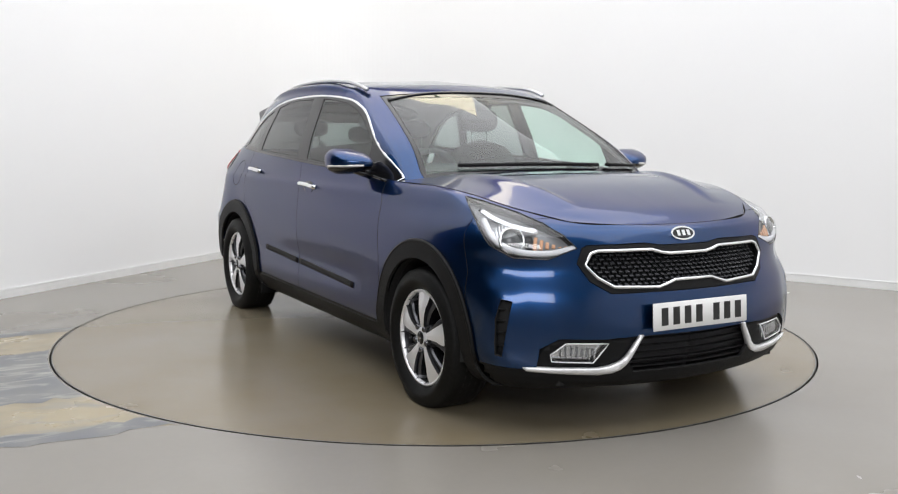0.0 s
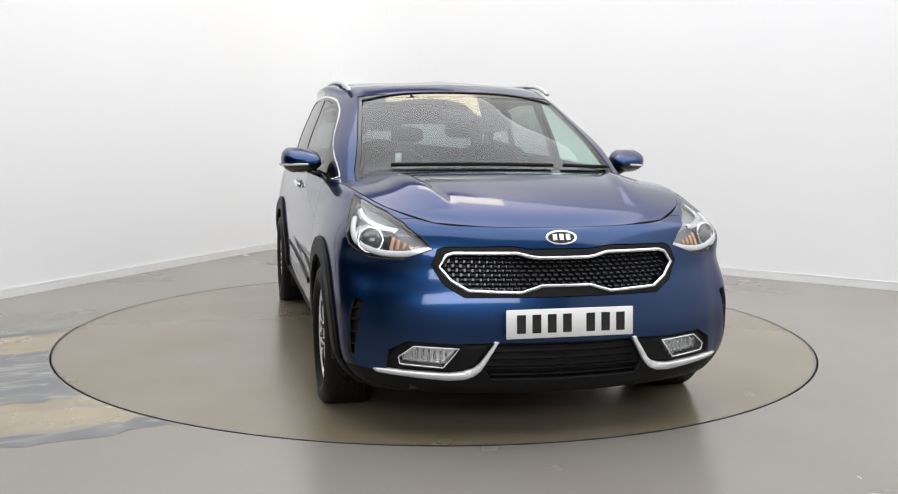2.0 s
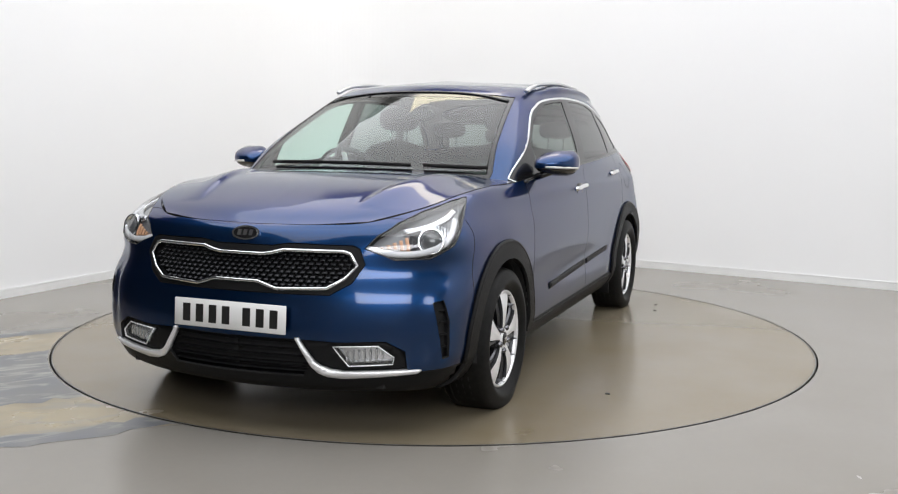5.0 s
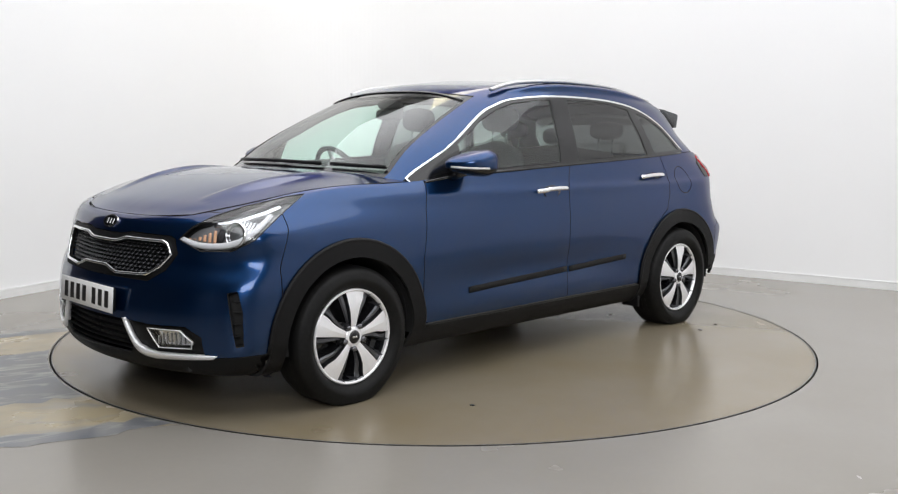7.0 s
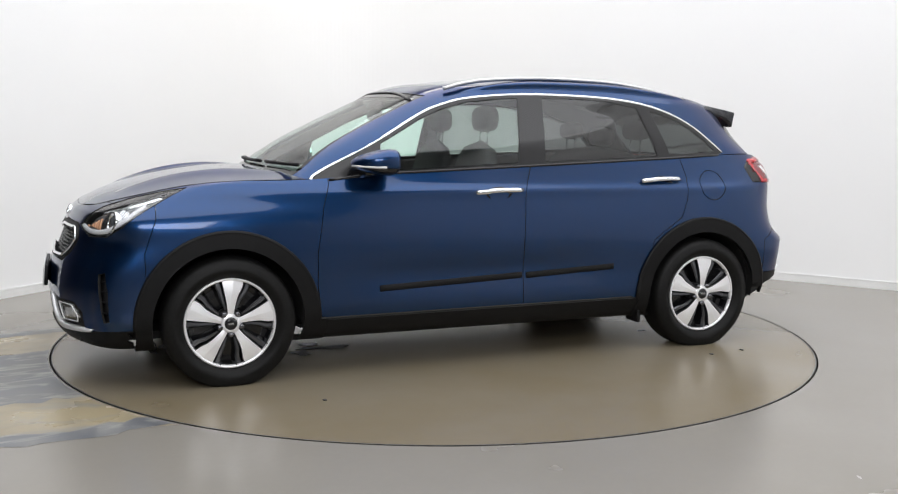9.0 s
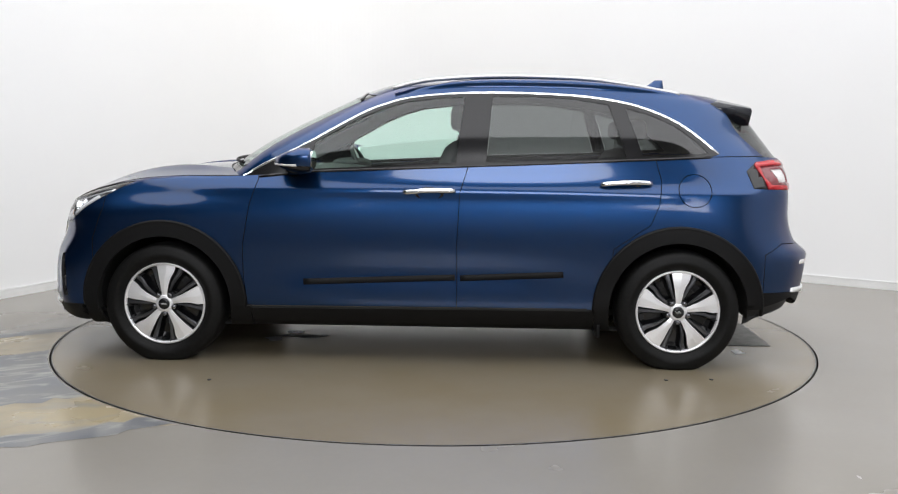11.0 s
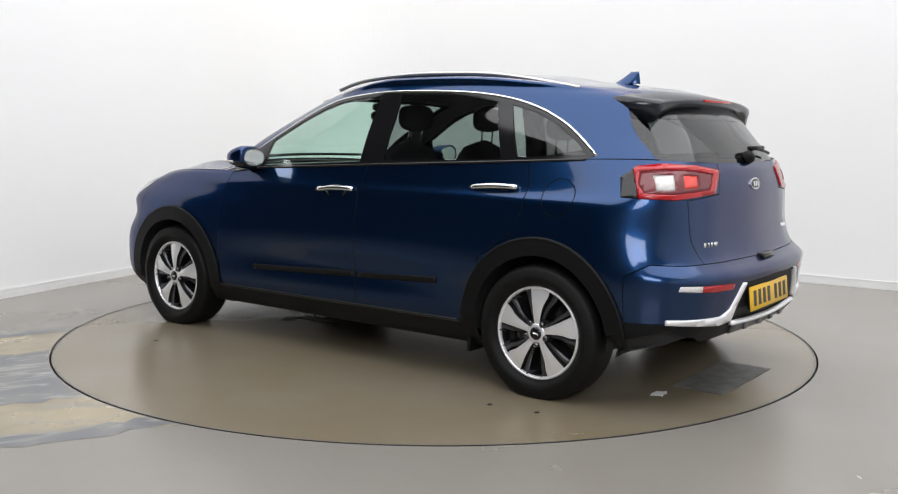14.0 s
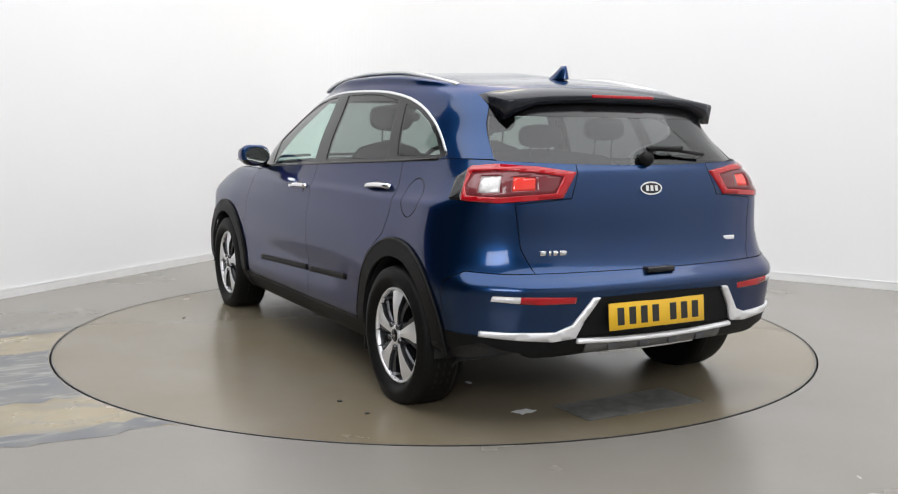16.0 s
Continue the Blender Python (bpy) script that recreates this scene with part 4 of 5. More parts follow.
q, n = on_skin(Vector((0, 0, 0.976)), X)
badge(q, -X, max(0, n.z), 0.92, tailgate)
for i, w in enumerate((0.03, 0.012, 0.022, 0.034)):
    y = 0.535 - (0.0, 0.030, 0.054, 0.088)[i]
    q, n = on_skin(Vector((0, y, 0.722)), X, 0.002)
    part("badge_bar", block(q.x, q.y, q.z, 0.005, w, 0.021, 0.002, 1), M_CHROME, tailgate)
q, n = on_skin(Vector((0, -0.48, 0.745)), X, 0.002)
part("badge_bar", block(q.x, q.y, q.z, 0.004, 0.07, 0.018, 0.002, 1), M_SATIN, tailgate)

# spoiler over the rear window
rows = []
for i in range(25):
    y = -0.575 + 1.15 * i / 24
    e = abs(y) / 0.575
    zt = 1.452 - 0.075 * e ** 2.4
    te = -1.80 + 0.055 * e ** 2
    zte = 1.372 - 0.028 * e ** 3
    deep = 0.036 + 0.052 * max(0, (e - 0.70) / 0.30) ** 1.5
    lead = -1.40 - 0.06 * e ** 3
    rows.append([(lead, y, zt - 0.012), ((lead * 0.6 + te * 0.4), y, zt * 0.62 + zte * 0.38 + 0.008), (te, y, zte), (te - 0.004, y, zte - 0.012), (te + 0.012, y, zte - deep), (-1.69, y, zte - deep * 0.9 - 0.01), (-1.60, y, 1.33 - 0.03 * e), (lead, y, zt - 0.05)])
bm = grid_bm([r + r[:1] for r in rows])
bm.faces.new([v for v in sorted([v for v in bm.verts if abs(v.co.y + 0.575) < 1e-5], key=lambda v: math.atan2(v.co.z - 1.33, v.co.x + 1.62))])
bm.faces.new([v for v in sorted([v for v in bm.verts if abs(v.co.y - 0.575) < 1e-5], key=lambda v: math.atan2(v.co.z - 1.33, v.co.x + 1.62))])
bmesh.ops.recalc_face_normals(bm, faces=bm.faces)
spoiler = part("spoiler", bm, material("dark_gloss_spoiler", (0.012, 0.014, 0.02), 0.15), car, "gloss black roof spoiler")
part("brake_light", block(-1.797, 0, 1.364, 0.016, 0.34, 0.013, 0.003, 2), M_RED, spoiler, "slim red high brake light")
# shark fin aerial
bm = bmesh.new()
rows = []
for i in range(7):
    t = i / 6
    h = 0.062 * t
    x0, x1 = -1.215 - 0.115 * t ** 0.7, -1.385 + 0.01 * t
    w = 0.030 * (1 - t) ** 0.8 + 0.004
    rows.append([((x0 + x1) / 2 + (x0 - x1) / 2 * math.cos(a), w * math.sin(a), 1.462 + h) for a in [2 * math.pi * k / 14 for k in range(15)]])
bm = grid_bm(rows)
bm.faces.new([v for v in sorted([v for v in bm.verts if v.co.z > 1.5235], key=lambda v: math.atan2(v.co.y, v.co.x + 1.352))])
bmesh.ops.recalc_face_normals(bm, faces=bm.faces)
part("aerial_fin", bm, M_PAINT, car, "blue shark fin aerial")
# rear wiper
gl = lambda y, z, lift: on_skin(Vector((0, y, z)), X, lift)[0]
wiper = part("rear_wiper", tube([gl(0.0, 1.105, 0.03), gl(-0.05, 1.125, 0.035), gl(-0.18, 1.120, 0.03), gl(-0.345, 1.105, 0.02)], 0.014, 0.016), M_CLAD, car, "black rear wiper")
part("pivot", facing_disc(gl(-0.005, 1.095, 0.0), (-X * 0.8 + Z * 0.5).normalized(), [(0.032, 0), (0.030, 0.025), (0.020, 0.038), (0.0, 0.040)]), M_CLAD, wiper)
part("arm_cover", tube([gl(-0.01, 1.125, 0.035), gl(-0.20, 1.128, 0.034)], 0.03, 0.02), M_CLAD, wiper)

# ---- roof rails, chrome, mirrors, handles ----
rail = smooth2([(0.16, 1.440), (0.05, 1.470), (-0.10, 1.492), (-0.42, 1.508), (-0.80, 1.500), (-1.02, 1.478), (-1.25, 1.440), (-1.36, 1.420)], 6)
pair("roof_rail", tube([(x, 0.605 - 0.03 * abs(x + 0.55) ** 2, z - 0.003) for x, z in rail], 0.028, 0.022), grain(material("satin_rail", (0.56, 0.56, 0.57), 0.32, 0.8), 300, 0.3, (0.50, 0.50, 0.51)), car, "satin silver roof rail")
pair("window_chrome", laid(DLO, *SIDE, 0.015, 0.006, False, -0.002), M_CHROME, car, "chrome strip over the side windows")
pair("belt_seal", laid(dense(BELT, 0.06, False), *SIDE, 0.014, 0.010, False, 0.002), M_GLOSS, car)


def handle(x0, x1, z, door_pair):
    pts, ups = [], []
    for i in range(13):
        t = i / 12
        x = x0 + (x1 - x0) * t
        q, n = on_skin(Vector((x, 0, z + 0.003 * math.sin(math.pi * t) + 0.008 * t)), -Y, 0.010 + 0.014 * math.sin(math.pi * t) ** 0.4)
        pts.append(q)
        ups.append(n)
    both_sides("door_handle", tube(pts, 0.026, 0.018, False, ups), M_CHROME, door_pair, "chrome door handle")
    # black oval: the shade in the body-coloured handle recess, put into the colour
    q, n = on_skin(Vector(((x0 + x1) / 2, 0, z - 0.004)), -Y)
    both_sides("handle_recess", oval(X, Z, n, q - n * 0.002, 0.075, 0.034, 0.003, -0.004), M_GLOSS, door_pair)


handle(0.08, -0.185, 0.897, doors_f)
handle(-0.93, -1.19, 0.944, doors_r)
both_sides("door_strip", laid([(0.60 - i * 0.0395, 0.427 + i * 0.0016) for i in range(21)], *SIDE, 0.032, 0.009, False, 0.002), M_CLAD, doors_f, "black plastic strip along the door")
both_sides("door_strip", laid([(-0.215 - i * 0.0355, 0.456 + i * 0.0018) for i in range(16)], *SIDE, 0.032, 0.009, False, 0.002), M_CLAD, doors_r, "black plastic strip along the door")


def shell(cx, cy, cz, sx, sy, sz, p=2.6, z0=-1.0, z1=1.0, nu=28, nv=14):
    """A rounded closed form, cut level between two heights."""
    rows = []
    for j in range(nv + 1):
        f = z0 + (z1 - z0) * j / nv
        r = max(1e-3, (1 - abs(f) ** p)) ** (1 / p)
        line = []
        for i in range(nu + 1):
            a = 2 * math.pi * i / nu
            c, s = math.cos(a), math.sin(a)
            line.append((cx + sx * r * math.copysign(abs(c) ** (2 / p), c), cy + sy * r * math.copysign(abs(s) ** (2 / p), s), cz + sz * f))
        rows.append(line)
    bm = grid_bm(rows)
    bmesh.ops.holes_fill(bm, edges=[e for e in bm.edges if len(e.link_faces) == 1], sides=60)
    bmesh.ops.recalc_face_normals(bm, faces=bm.faces)
    return bm


def mirror_housing(z0, z1, grow=1.0):
    bm = shell(0.622, 0.902, 1.058, 0.112 * grow, 0.100 * grow, 0.070 * grow, 2.7, z0, z1)
    for v in bm.verts:
        v.co.x -= (v.co.y - 0.9) * 0.35
        v.co.x = max(v.co.x, 0.535 + (1.0 - v.co.y) * 0.10)
        v.co.z = 1.045 + (v.co.z - 1.045) * (1 - 0.45 * max(0, (v.co.x - 0.58) / 0.15))
        v.co.z -= 0.05 * (0.95 - v.co.y) * 0.5
    return bm


mirrors = pair("door_mirror", mirror_housing(-0.42, 1.0), M_PAINT, car, "blue door mirror with a black base and indicator")
both_sides("mirror_base", mirror_housing(-1.0, -0.44, 0.97), M_GLOSS, mirrors, "black lower mirror shell")
both_sides("mirror_stalk", tube([(0.66, 0.80, 0.985), (0.65, 0.84, 1.000), (0.64, 0.88, 1.015)], 0.07, 0.035), M_GLOSS, mirrors)
both_sides("indicator", tube([(0.732, 0.872, 1.040), (0.716, 0.925, 1.038), (0.676, 0.970, 1.036), (0.606, 0.998, 1.034)], 0.030, 0.014), M_CLEARB, mirrors, "slim clear indicator strip")
both_sides("mirror_glass", oval(Y, Z, -X, Vector((0.537, 0.905, 1.058)), 0.074, 0.050, 0.004), material("mirror", (0.75, 0.80, 0.78), 0.02, 1.0), mirrors, "mirror glass", False)

# added black rod that hides the pale slit between sill and doors
pair("sill_seal", laid([(0.90 - i * 0.0455, 0.293 + i * 0.0002) for i in range(40)], *SIDE, 0.014, 0.010, False, 0.001), M_GAP, car)
for cx in (AXLE, -AXLE):
    arc = [(cx + 0.428 * math.cos(radians(a)), 0.302 + 0.428 * math.sin(radians(a))) for a in range(-2, 183, 4)]
    pair("arch_bead", laid(arc, *SIDE, 0.022, 0.020, False, 0.006), M_CLAD, car)
# windscreen wipers and cowl
scr = lambda y, z, lift: on_skin(Vector((0, y, z)), -X, lift)[0]
part("windscreen_wiper", tube([scr(-0.50 + i * 0.080, 1.036 + 0.006 * math.sin(i / 10 * math.pi), 0.014) for i in range(11)], 0.016, 0.018), M_CLAD, car, "black windscreen wiper")
part("windscreen_wiper", tube([scr(0.36 + i * 0.036, 1.036 - 0.0012 * i, 0.014) for i in range(9)], 0.016, 0.018), M_CLAD, car, "black windscreen wiper")
part("cowl", tube([(1.09 - 0.32 * (y / 0.72) ** 2 * 0.6 + 0.0, y, 1.010 - 0.035 * (y / 0.72) ** 2) for y in [-0.70 + i * 0.07 for i in range(21)]], 0.11, 0.022), M_CLAD, car, "black plastic cowl below the windscreen")

# ---- wheels ----


R_RIM, R_TYRE = 0.2165, 0.316
# half outlines of a spoke, in shares of the rim: distance from the hub, far side, near side
SPOKE = [(0.20, 0.066, -0.060), (0.32, 0.086, -0.068), (0.48, 0.122, -0.088), (0.62, 0.168, -0.112), (0.70, 0.215, -0.128), (0.78, 0.258, -0.142), (0.88, 0.285, -0.162), (0.95, 0.296, -0.176)]


def spoke_face(r):
    return 0.868 - 0.012 * ((r / R_RIM - 0.5) / 0.45) ** 2


def wheel(cx):
    """A five-spoke alloy wheel: bright lopsided spokes over dark pockets, on a tyre pressed flat where it stands."""
    r = R_RIM
    w = part("wheel", lathe([(0.0, 0.70), (r * 0.93, 0.70), (r * 0.955, 0.72), (r * 0.92, 0.80), (r * 0.93, 0.845), (r * 0.975, 0.858), (r * 0.995, 0.852), (r * 0.99, 0.70)], (0, 0)), M_RIMD, car, "five-spoke machined alloy wheel with a black tyre")
    tyre = lathe([(r * 0.945, 0.690), (0.228, 0.678), (0.272, 0.672), (0.302, 0.682), (0.312, 0.70), (R_TYRE, 0.735), (R_TYRE, 0.81), (0.3145, 0.842), (0.308, 0.866), (0.300, 0.874), (0.287, 0.8825), (0.268, 0.887), (0.262, 0.8895), (0.250, 0.8885), (0.236, 0.879), (0.224, 0.868), (r * 1.0, 0.858), (r * 0.965, 0.845)], (0, 0), 96)
    for v in tyre.verts:
        if v.co.z < -0.25:
            v.co.y += 0.010 * (1 if v.co.y > 0.78 else -1) * min(1, (-0.25 - v.co.z) / 0.04) * (1 if 0.22 < math.hypot(v.co.x, v.co.z) else 0)
        v.co.z = max(v.co.z, -HUB + 0.0005)
    part("tyre", tyre, M_RUBBER, w, "black rubber tyre")
    for gy in (0.715, 0.745, 0.775, 0.805):
        g = lathe([(R_TYRE - 0.0002, gy), (R_TYRE + 0.0004, gy + 0.003), (R_TYRE + 0.0004, gy + 0.006), (R_TYRE - 0.0002, gy + 0.009)], (0, 0), 48)
        for v in g.verts:
            v.co.z = max(v.co.z, -HUB + 0.0008)
        part("groove", g, M_GAP, w)
    part("rim_lip", lathe([(r * 0.932, 0.848), (r * 0.945, 0.8625), (r * 0.972, 0.866), (r * 0.998, 0.862), (r, 0.850)], (0, 0), 96), M_RIM, w, "bright machined rim edge")
    part("brake_disc", lathe([(0.0, 0.762), (0.135, 0.762), (0.138, 0.758), (0.138, 0.745)], (0, 0), 40), M_DISCB, w)
    for k in range(5):
        a = radians(90 + 72 * k)
        ca, sa = math.cos(a), math.sin(a)
        rows_v = []
        for f, s0, s1 in SPOKE:
            q, y = f * r, spoke_face(f * r)
            mid = (s0 + s1) / 2
            line = []
            for s, dy in ((s0 + 0.020, -0.050), (s0 + 0.012, -0.010), (s0, 0), (mid, 0.003), (s1, 0), (s1 - 0.012, -0.010), (s1 - 0.020, -0.050)):
                line.append((q * ca - s * r * sa, y + dy, q * sa + s * r * ca))
            rows_v.append(line)
        bm = grid_bm(rows_v)
        bmesh.ops.recalc_face_normals(bm, faces=bm.faces)
        if sum(f.normal.y for f in bm.faces) < 0:
            bmesh.ops.reverse_faces(bm, faces=bm.faces)
        sp = part("spoke", bm, M_RIM, w, "bright machined spoke face", False)
        sp.data.materials.append(M_RIMD)
        for f in sp.data.polygons:
            f.material_index = 1 if abs(f.normal.y) < 0.8 else 0
        # grey stepped frame of the pocket on to the next spoke, round a deep black hole
        rows_p = []
        for f, s0, s1 in SPOKE[1:]:
            q, y = f * r, spoke_face(f * r)
            t0, t1 = a + math.asin(s0 / f) + 0.03, a + radians(72) - math.asin(-s1 / f) - 0.03
            end = 0.55 if f > 0.9 else 0.75 if f > 0.8 else 1.0
            line = []
            for u, dy in ((0.0, -0.034), (0.05, -0.013), (0.17, -0.012), (0.23, -0.020), (0.34, -0.020 - 0.05 * end), (0.66, -0.020 - 0.05 * end), (0.77, -0.020), (0.83, -0.012), (0.95, -0.013), (1.0, -0.034)):
                t = t0 + (t1 - t0) * u
                line.append((q * math.cos(t), y + dy + (0.03 if f > 0.9 and 0.2 < u < 0.8 else 0), q * math.sin(t)))
            rows_p.append(line)
        bm = grid_bm(rows_p)
        bmesh.ops.recalc_face_normals(bm, faces=bm.faces)
        if sum(f.normal.y for f in bm.faces) < 0:
            bmesh.ops.reverse_faces(bm, faces=bm.faces)
        po = part("pocket", bm, M_RIMG, w, "dark grey stepped pocket between the spokes", False)
        # deep faces take black, so the open hole's darkness is in the colour
        po.data.materials.append(M_GLOSS)
        for i, f in enumerate(po.data.polygons):
            f.material_index = 1 if f.center.y < spoke_face(math.hypot(f.center.x, f.center.z)) - 0.030 else 0
        b = a + radians(36)
        q = Vector((0.0535 * math.cos(b), 0.868, 0.0535 * math.sin(b)))
        part("wheel_nut", facing_disc(q, Y, [(0.0135, -0.03), (0.013, 0.004), (0.0105, 0.008), (0.006, 0.010), (0.0, 0.0105)], 16), M_NUT, w)
    part("hub", facing_disc(Vector((0, 0.86, 0)), Y, [(0.072, -0.035), (0.066, -0.012), (0.046, 0.004), (0.034, 0.008), (0.032, 0.004), (0.0, 0.004)], 40), M_RIMD, w)
    part("hub_face", facing_disc(Vector((0, 0.862, 0)), Y, [(0.047, -0.02), (0.046, 0.003), (0.040, 0.0075), (0.030, 0.0085)], 40), M_RIM, w, "bright machined hub face")
    cap = part("hub_cap", facing_disc(Vector((0, 0.866, 0)), Y, [(0.031, -0.005), (0.029, 0.006), (0.015, 0.009), (0.0, 0.0095)], 32), M_GLOSS, w, "black hub cap")
    for d in (-0.010, 0.0, 0.010):
        part("cap_mark", block(d, 0.8755, 0, 0.005, 0.002, 0.011, 0.0006, 1, (0, 30, 0)), M_CHROME, cap, "", False)
    w.matrix_basis = pose(cx, 0, HUB)
    return w


first = wheel(AXLE)
for cx, turn, out in ((-AXLE, 0, 0.014), (AXLE, 180, 0), (-AXLE, 180, -0.014)):
    copy_thing(first, pose(cx, out, HUB, 0, 0, turn)).parent = car
first.matrix_basis = pose(AXLE, 0.004, HUB)
for cx in (AXLE, -AXLE):
    arc = [(0.354, 0.873), (0.360, 0.84), (0.372, 0.6), (0.372, 0.50), (0.0, 0.50)]
    bm = lathe(arc, (cx, 0.302), 56)
    bmesh.ops.bisect_plane(bm, geom=bm.verts[:] + bm.edges[:] + bm.faces[:], plane_co=(0, 0, 0.265), plane_no=(0, 0, -1), clear_outer=True)
    pair("wheel_well", bm, M_GAP, car, "black wheel well liner")
pair("mud_flap", block(-0.935, 0.79, 0.185, 0.02, 0.12, 0.07, 0.006, 2), M_CLAD, car)
part("underbody", prism([(2.0, -0.6), (2.0, 0.6), (1.7, 0.66), (1.0, 0.5), (0.9, 0.74), (-0.9, 0.74), (-1.0, 0.5), (-1.45, 0.48), (-1.5, 0.4), (-1.5, -0.4), (-1.45, -0.48), (-1.0, -0.5), (-0.9, -0.74), (0.9, -0.74), (1.0, -0.5), (1.7, -0.66)][::-1], 0.205, 0.24), M_GAP, car, "black underbody", False)
part("exhaust", tube([(-1.3, -0.42, 0.28), (-1.92, -0.45, 0.30)], 0.05, 0.05), M_DISCB, car)

# ---- cabin ----
part("dashboard", shell(0.70, 0, 0.93, 0.36, 0.72, 0.085, 3.2), M_DARK, car, "dark plastic dashboard")
part("instrument_hood", shell(0.52, -0.36, 1.0, 0.12, 0.20, 0.045, 2.6), M_DARK, car)
wheel_at, wheel_n = Vector((0.43, -0.37, 0.945)), Vector((-0.88, 0, 0.47)).normalized()
a, b = Y, wheel_n.cross(Y)
sw = part("steering_wheel", tube([wheel_at + a * 0.185 * math.cos(t) + b * 0.185 * math.sin(t) for t in [2 * math.pi * i / 32 for i in range(32)]], 0.03, 0.03, True, [wheel_n] * 32), M_DARK, car, "black steering wheel")
part("steering_hub", facing_disc(wheel_at, wheel_n, [(0.085, -0.04), (0.08, 0.01), (0.04, 0.025), (0.0, 0.028)]), M_DARK, sw)
for k in (0, 180, 270):
    t = radians(k)
    part("steering_spoke", tube([wheel_at + (a * math.cos(t) + b * math.sin(t)) * 0.06, wheel_at + (a * math.cos(t) + b * math.sin(t)) * 0.18], 0.035, 0.018), M_SATIN, sw)
vm = part("rear_view_mirror", shell(0.36, 0, 1.305, 0.022, 0.115, 0.034, 3.0), M_DARK, car, "black rear view mirror")
part("sensor_box", shell(0.36, 0, 1.360, 0.04, 0.09, 0.03, 2.6), M_DARK, vm)


def seat(x, y, w, lean):
    """A front or rear seat with its headrest on two posts."""
    s = part("seat", shell(x + 0.24, y, 0.56, 0.27, w / 2, 0.09, 3.0), M_SEAT, car, "black cloth seat with a headrest")
    back = shell(0, 0, 0, 0.065, w / 2, 0.33, 3.0)
    bmesh.ops.transform(back, matrix=pose(x - 0.07, y, 0.84, 0, -lean, 0), verts=back.verts)
    part("backrest", back, M_SEAT, s)
    return s


def headrest(x, y, z, owner, w=0.13, h=0.075):
    part("headrest", shell(x, y, z + 0.10, 0.05, w, h, 2.8), M_SEAT, owner)
    for d in (-0.055, 0.055):
        part("post", tube([(x + 0.01, y + d, z - 0.08), (x, y + d, z + 0.08)], 0.011, 0.011), M_CHROME, owner)


for y in (0.35, -0.35):
    s = seat(-0.02, y, 0.50, 14)
    headrest(-0.19, y, 1.185, s)
bench = part("rear_bench", shell(-0.78, 0, 0.58, 0.26, 0.62, 0.09, 3.4), M_SEAT, car, "black cloth rear bench")
bb = shell(0, 0, 0, 0.07, 0.60, 0.30, 3.4)
bmesh.ops.transform(bb, matrix=pose(-1.05, 0, 0.84, 0, -18, 0), verts=bb.verts)
part("backrest", bb, M_SEAT, bench)
for y, z in ((0.40, 1.13), (0.0, 1.09), (-0.40, 1.13)):
    headrest(-1.17, y, z, bench, 0.12, 0.06)
part("boot_cover", block(-1.52, 0, 0.98, 0.62, 1.10, 0.02, 0.006), M_DARK, car)

# ---- marks that lie on the turntable ----
PATCHES = []
M_PATCH = grain(material("dark_rubber_patch", (0.09, 0.088, 0.082), 0.5), 14, 0.7, (0.17, 0.165, 0.155), 0.4, 6)


def on_disc(name, bm, mat, label, x, y, a):
    ob = tagged(mesh_object(name, bm, mat, None, "", False), label, "floor patch")
    PATCHES.append((ob, x, y, a))


def ragged(pts, h, seed, n=5, amount=0.006):
    """A thin flat shape with an uneven outline."""
    rnd = random.Random(seed)
    out = []
    for (a, b), (c, d) in zip(pts, pts[1:] + pts[:1]):
        for i in range(n):
            t = i / n
            out.append((a + (c - a) * t + (rnd.random() - 0.5) * amount, b + (d - b) * t + (rnd.random() - 0.5) * amount))
    return prism(out, 0.0006, h)


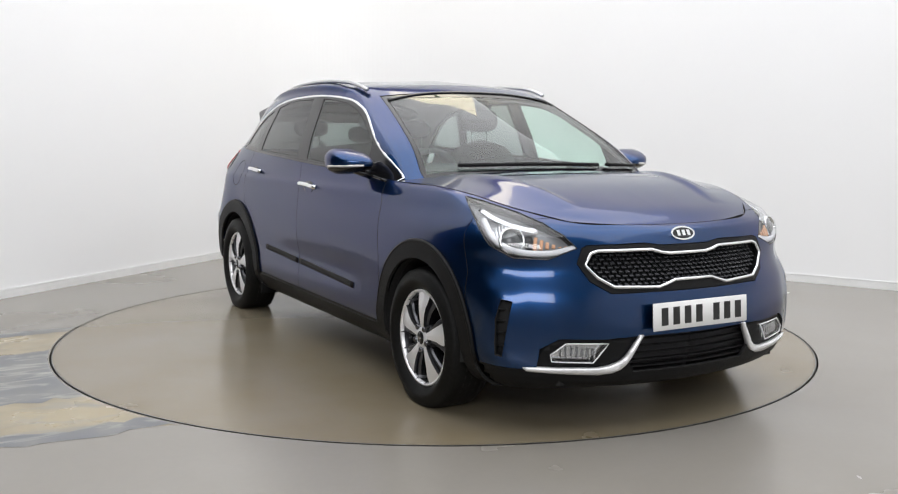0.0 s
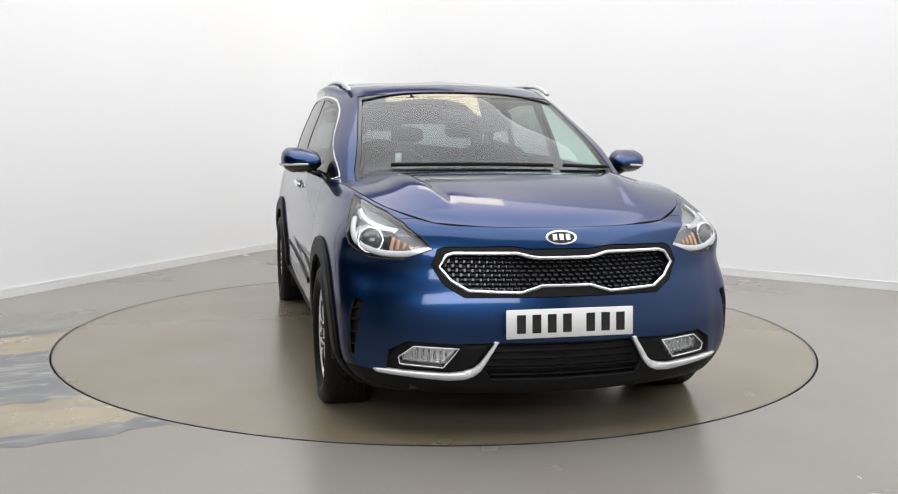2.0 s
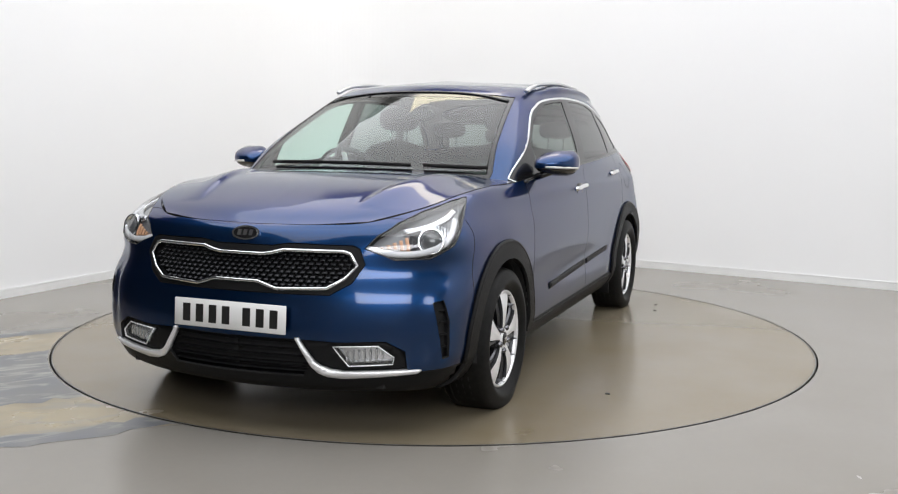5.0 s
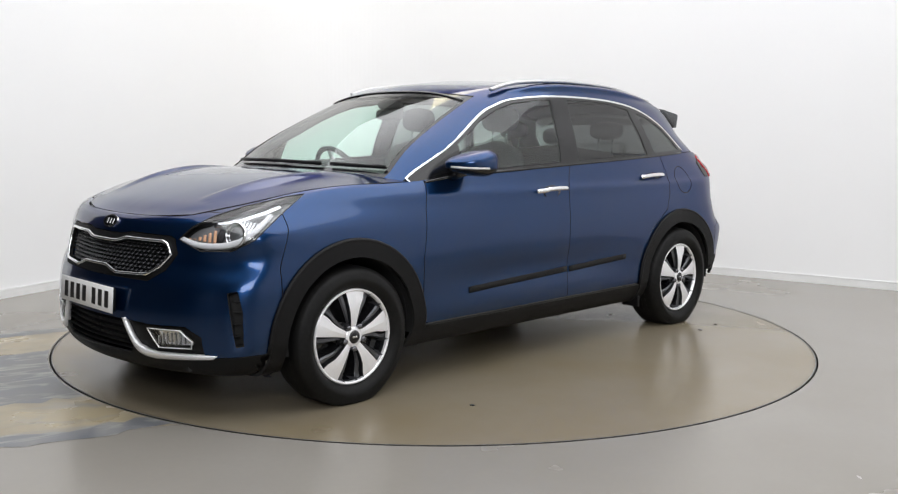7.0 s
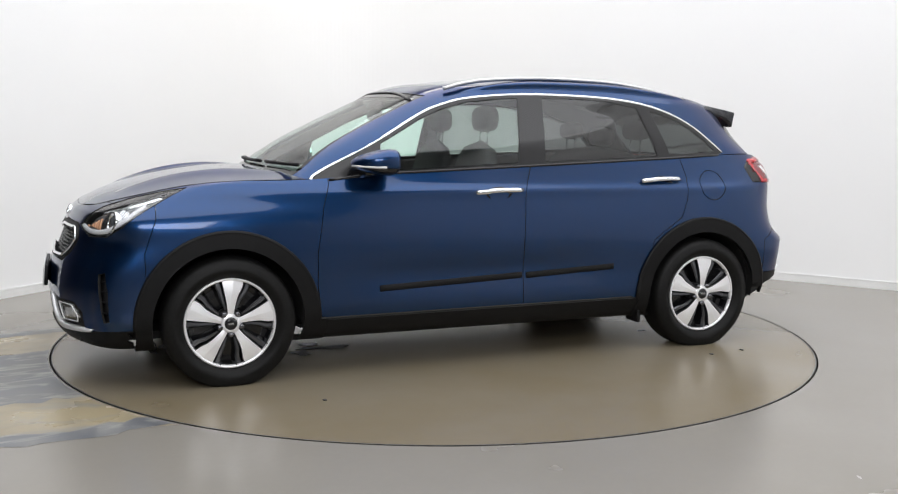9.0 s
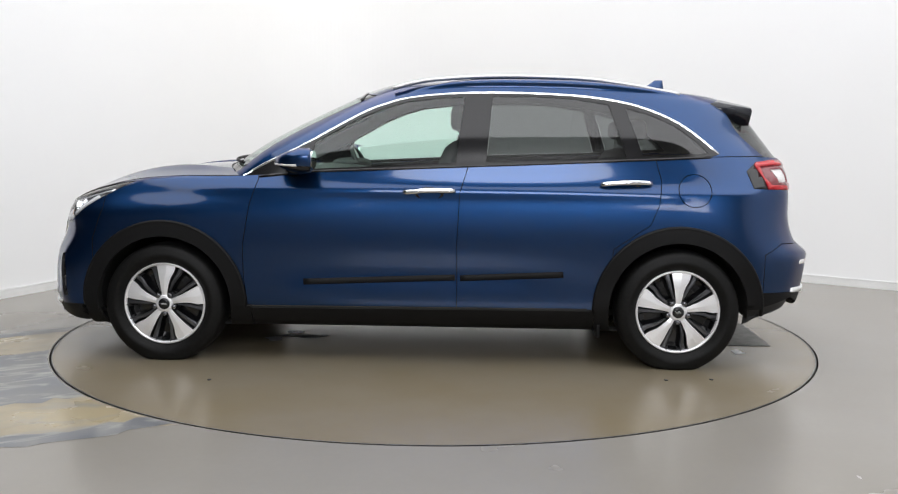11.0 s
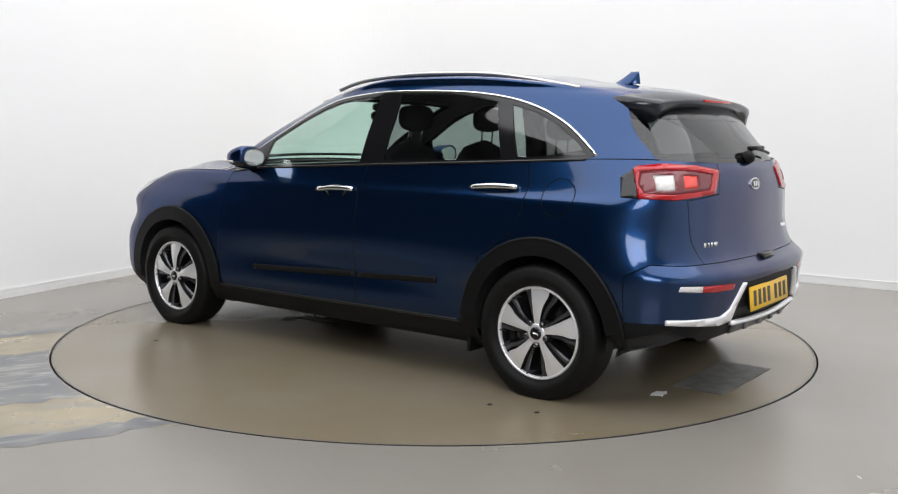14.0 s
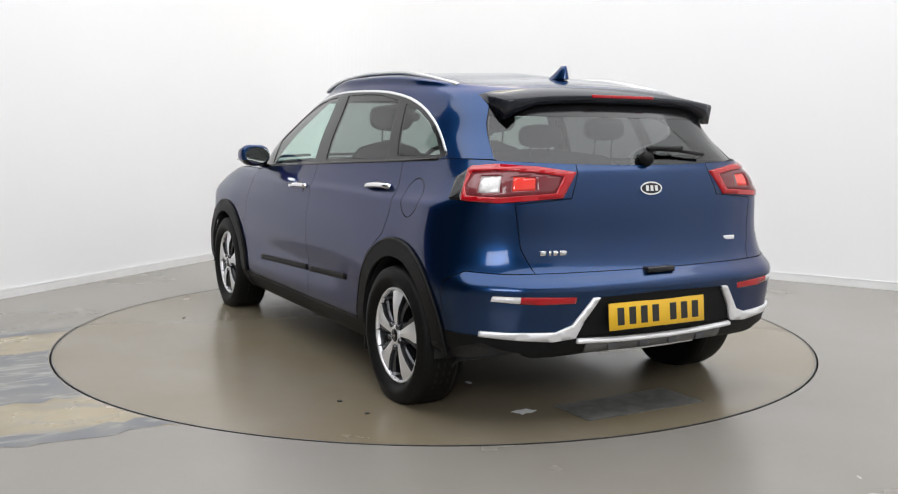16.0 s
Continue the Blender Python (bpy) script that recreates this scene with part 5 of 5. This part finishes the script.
on_disc("rubber_patch", ragged([(-0.13, -0.325), (0.13, -0.315), (0.125, 0.325), (-0.125, 0.32)], 0.004, 5), M_PATCH, "dark worn rubber patch lying flat on the turntable", -1.83, 0.005, 0)
on_disc("paint_flake", ragged([(-0.02, -0.06), (0.03, -0.03), (0.02, 0.06), (-0.03, 0.03)], 0.0025, 6, 4, 0.015), M_WHITE, "pale flake of paint on the turntable", -1.71, 0.489, 0.4)
on_disc("rubber_strip", ragged([(-0.15, -0.03), (0.12, -0.05), (0.15, 0.0), (-0.1, 0.04)], 0.003, 7, 5, 0.02), M_PATCH, "dark scrap of rubber on the turntable", 0.78, 0.28, 0)
on_disc("rubber_strip", ragged([(-0.05, -0.05), (0.05, -0.04), (0.03, 0.06), (-0.04, 0.05)], 0.003, 8, 5, 0.02), M_PATCH, "small dark scrap of rubber on the turntable", 0.93, 0.36, 20)
on_disc("paint_flake", ragged([(-0.05, -0.035), (0.05, -0.02), (0.04, 0.03), (-0.05, 0.02)], 0.0025, 9, 4, 0.02), M_WHITE, "pale flake of paint on the turntable", 0.845, 0.165, -10)
on_disc("paint_flake", ragged([(-0.02, -0.01), (0.02, -0.01), (0.02, 0.01), (-0.02, 0.012)], 0.0025, 10, 3, 0.01), M_WHITE, "small pale flake of paint on the turntable", -1.185, 0.463, 0)
for x, y in ((-1.197, 1.138), (1.034, 1.295), (-1.425, 1.107)):
    on_disc("grit", ragged([(-0.008, -0.008), (0.008, -0.01), (0.01, 0.008), (-0.008, 0.01)], 0.004, 11, 3, 0.006), M_GAP, "small dark bit of grit on the turntable", x, y, 0)


def at_angle(a):
    return pose(0, 0, 0, 0, 0, a) @ pose(CAR_AT[0], CAR_AT[1], 0)


def motions():
    walk(turntable, [(t, pose(0, 0, 0, 0, 0, a)) for t, a in TURN])
    for patch, x, y, a0 in PATCHES:
        walk(patch, [(t, pose(0, 0, 0, 0, 0, a) @ pose(x, y, 0, 0, 0, a0)) for t, a in TURN])
    walk(car, [(t, at_angle(a)) for t, a in TURN])


motions()
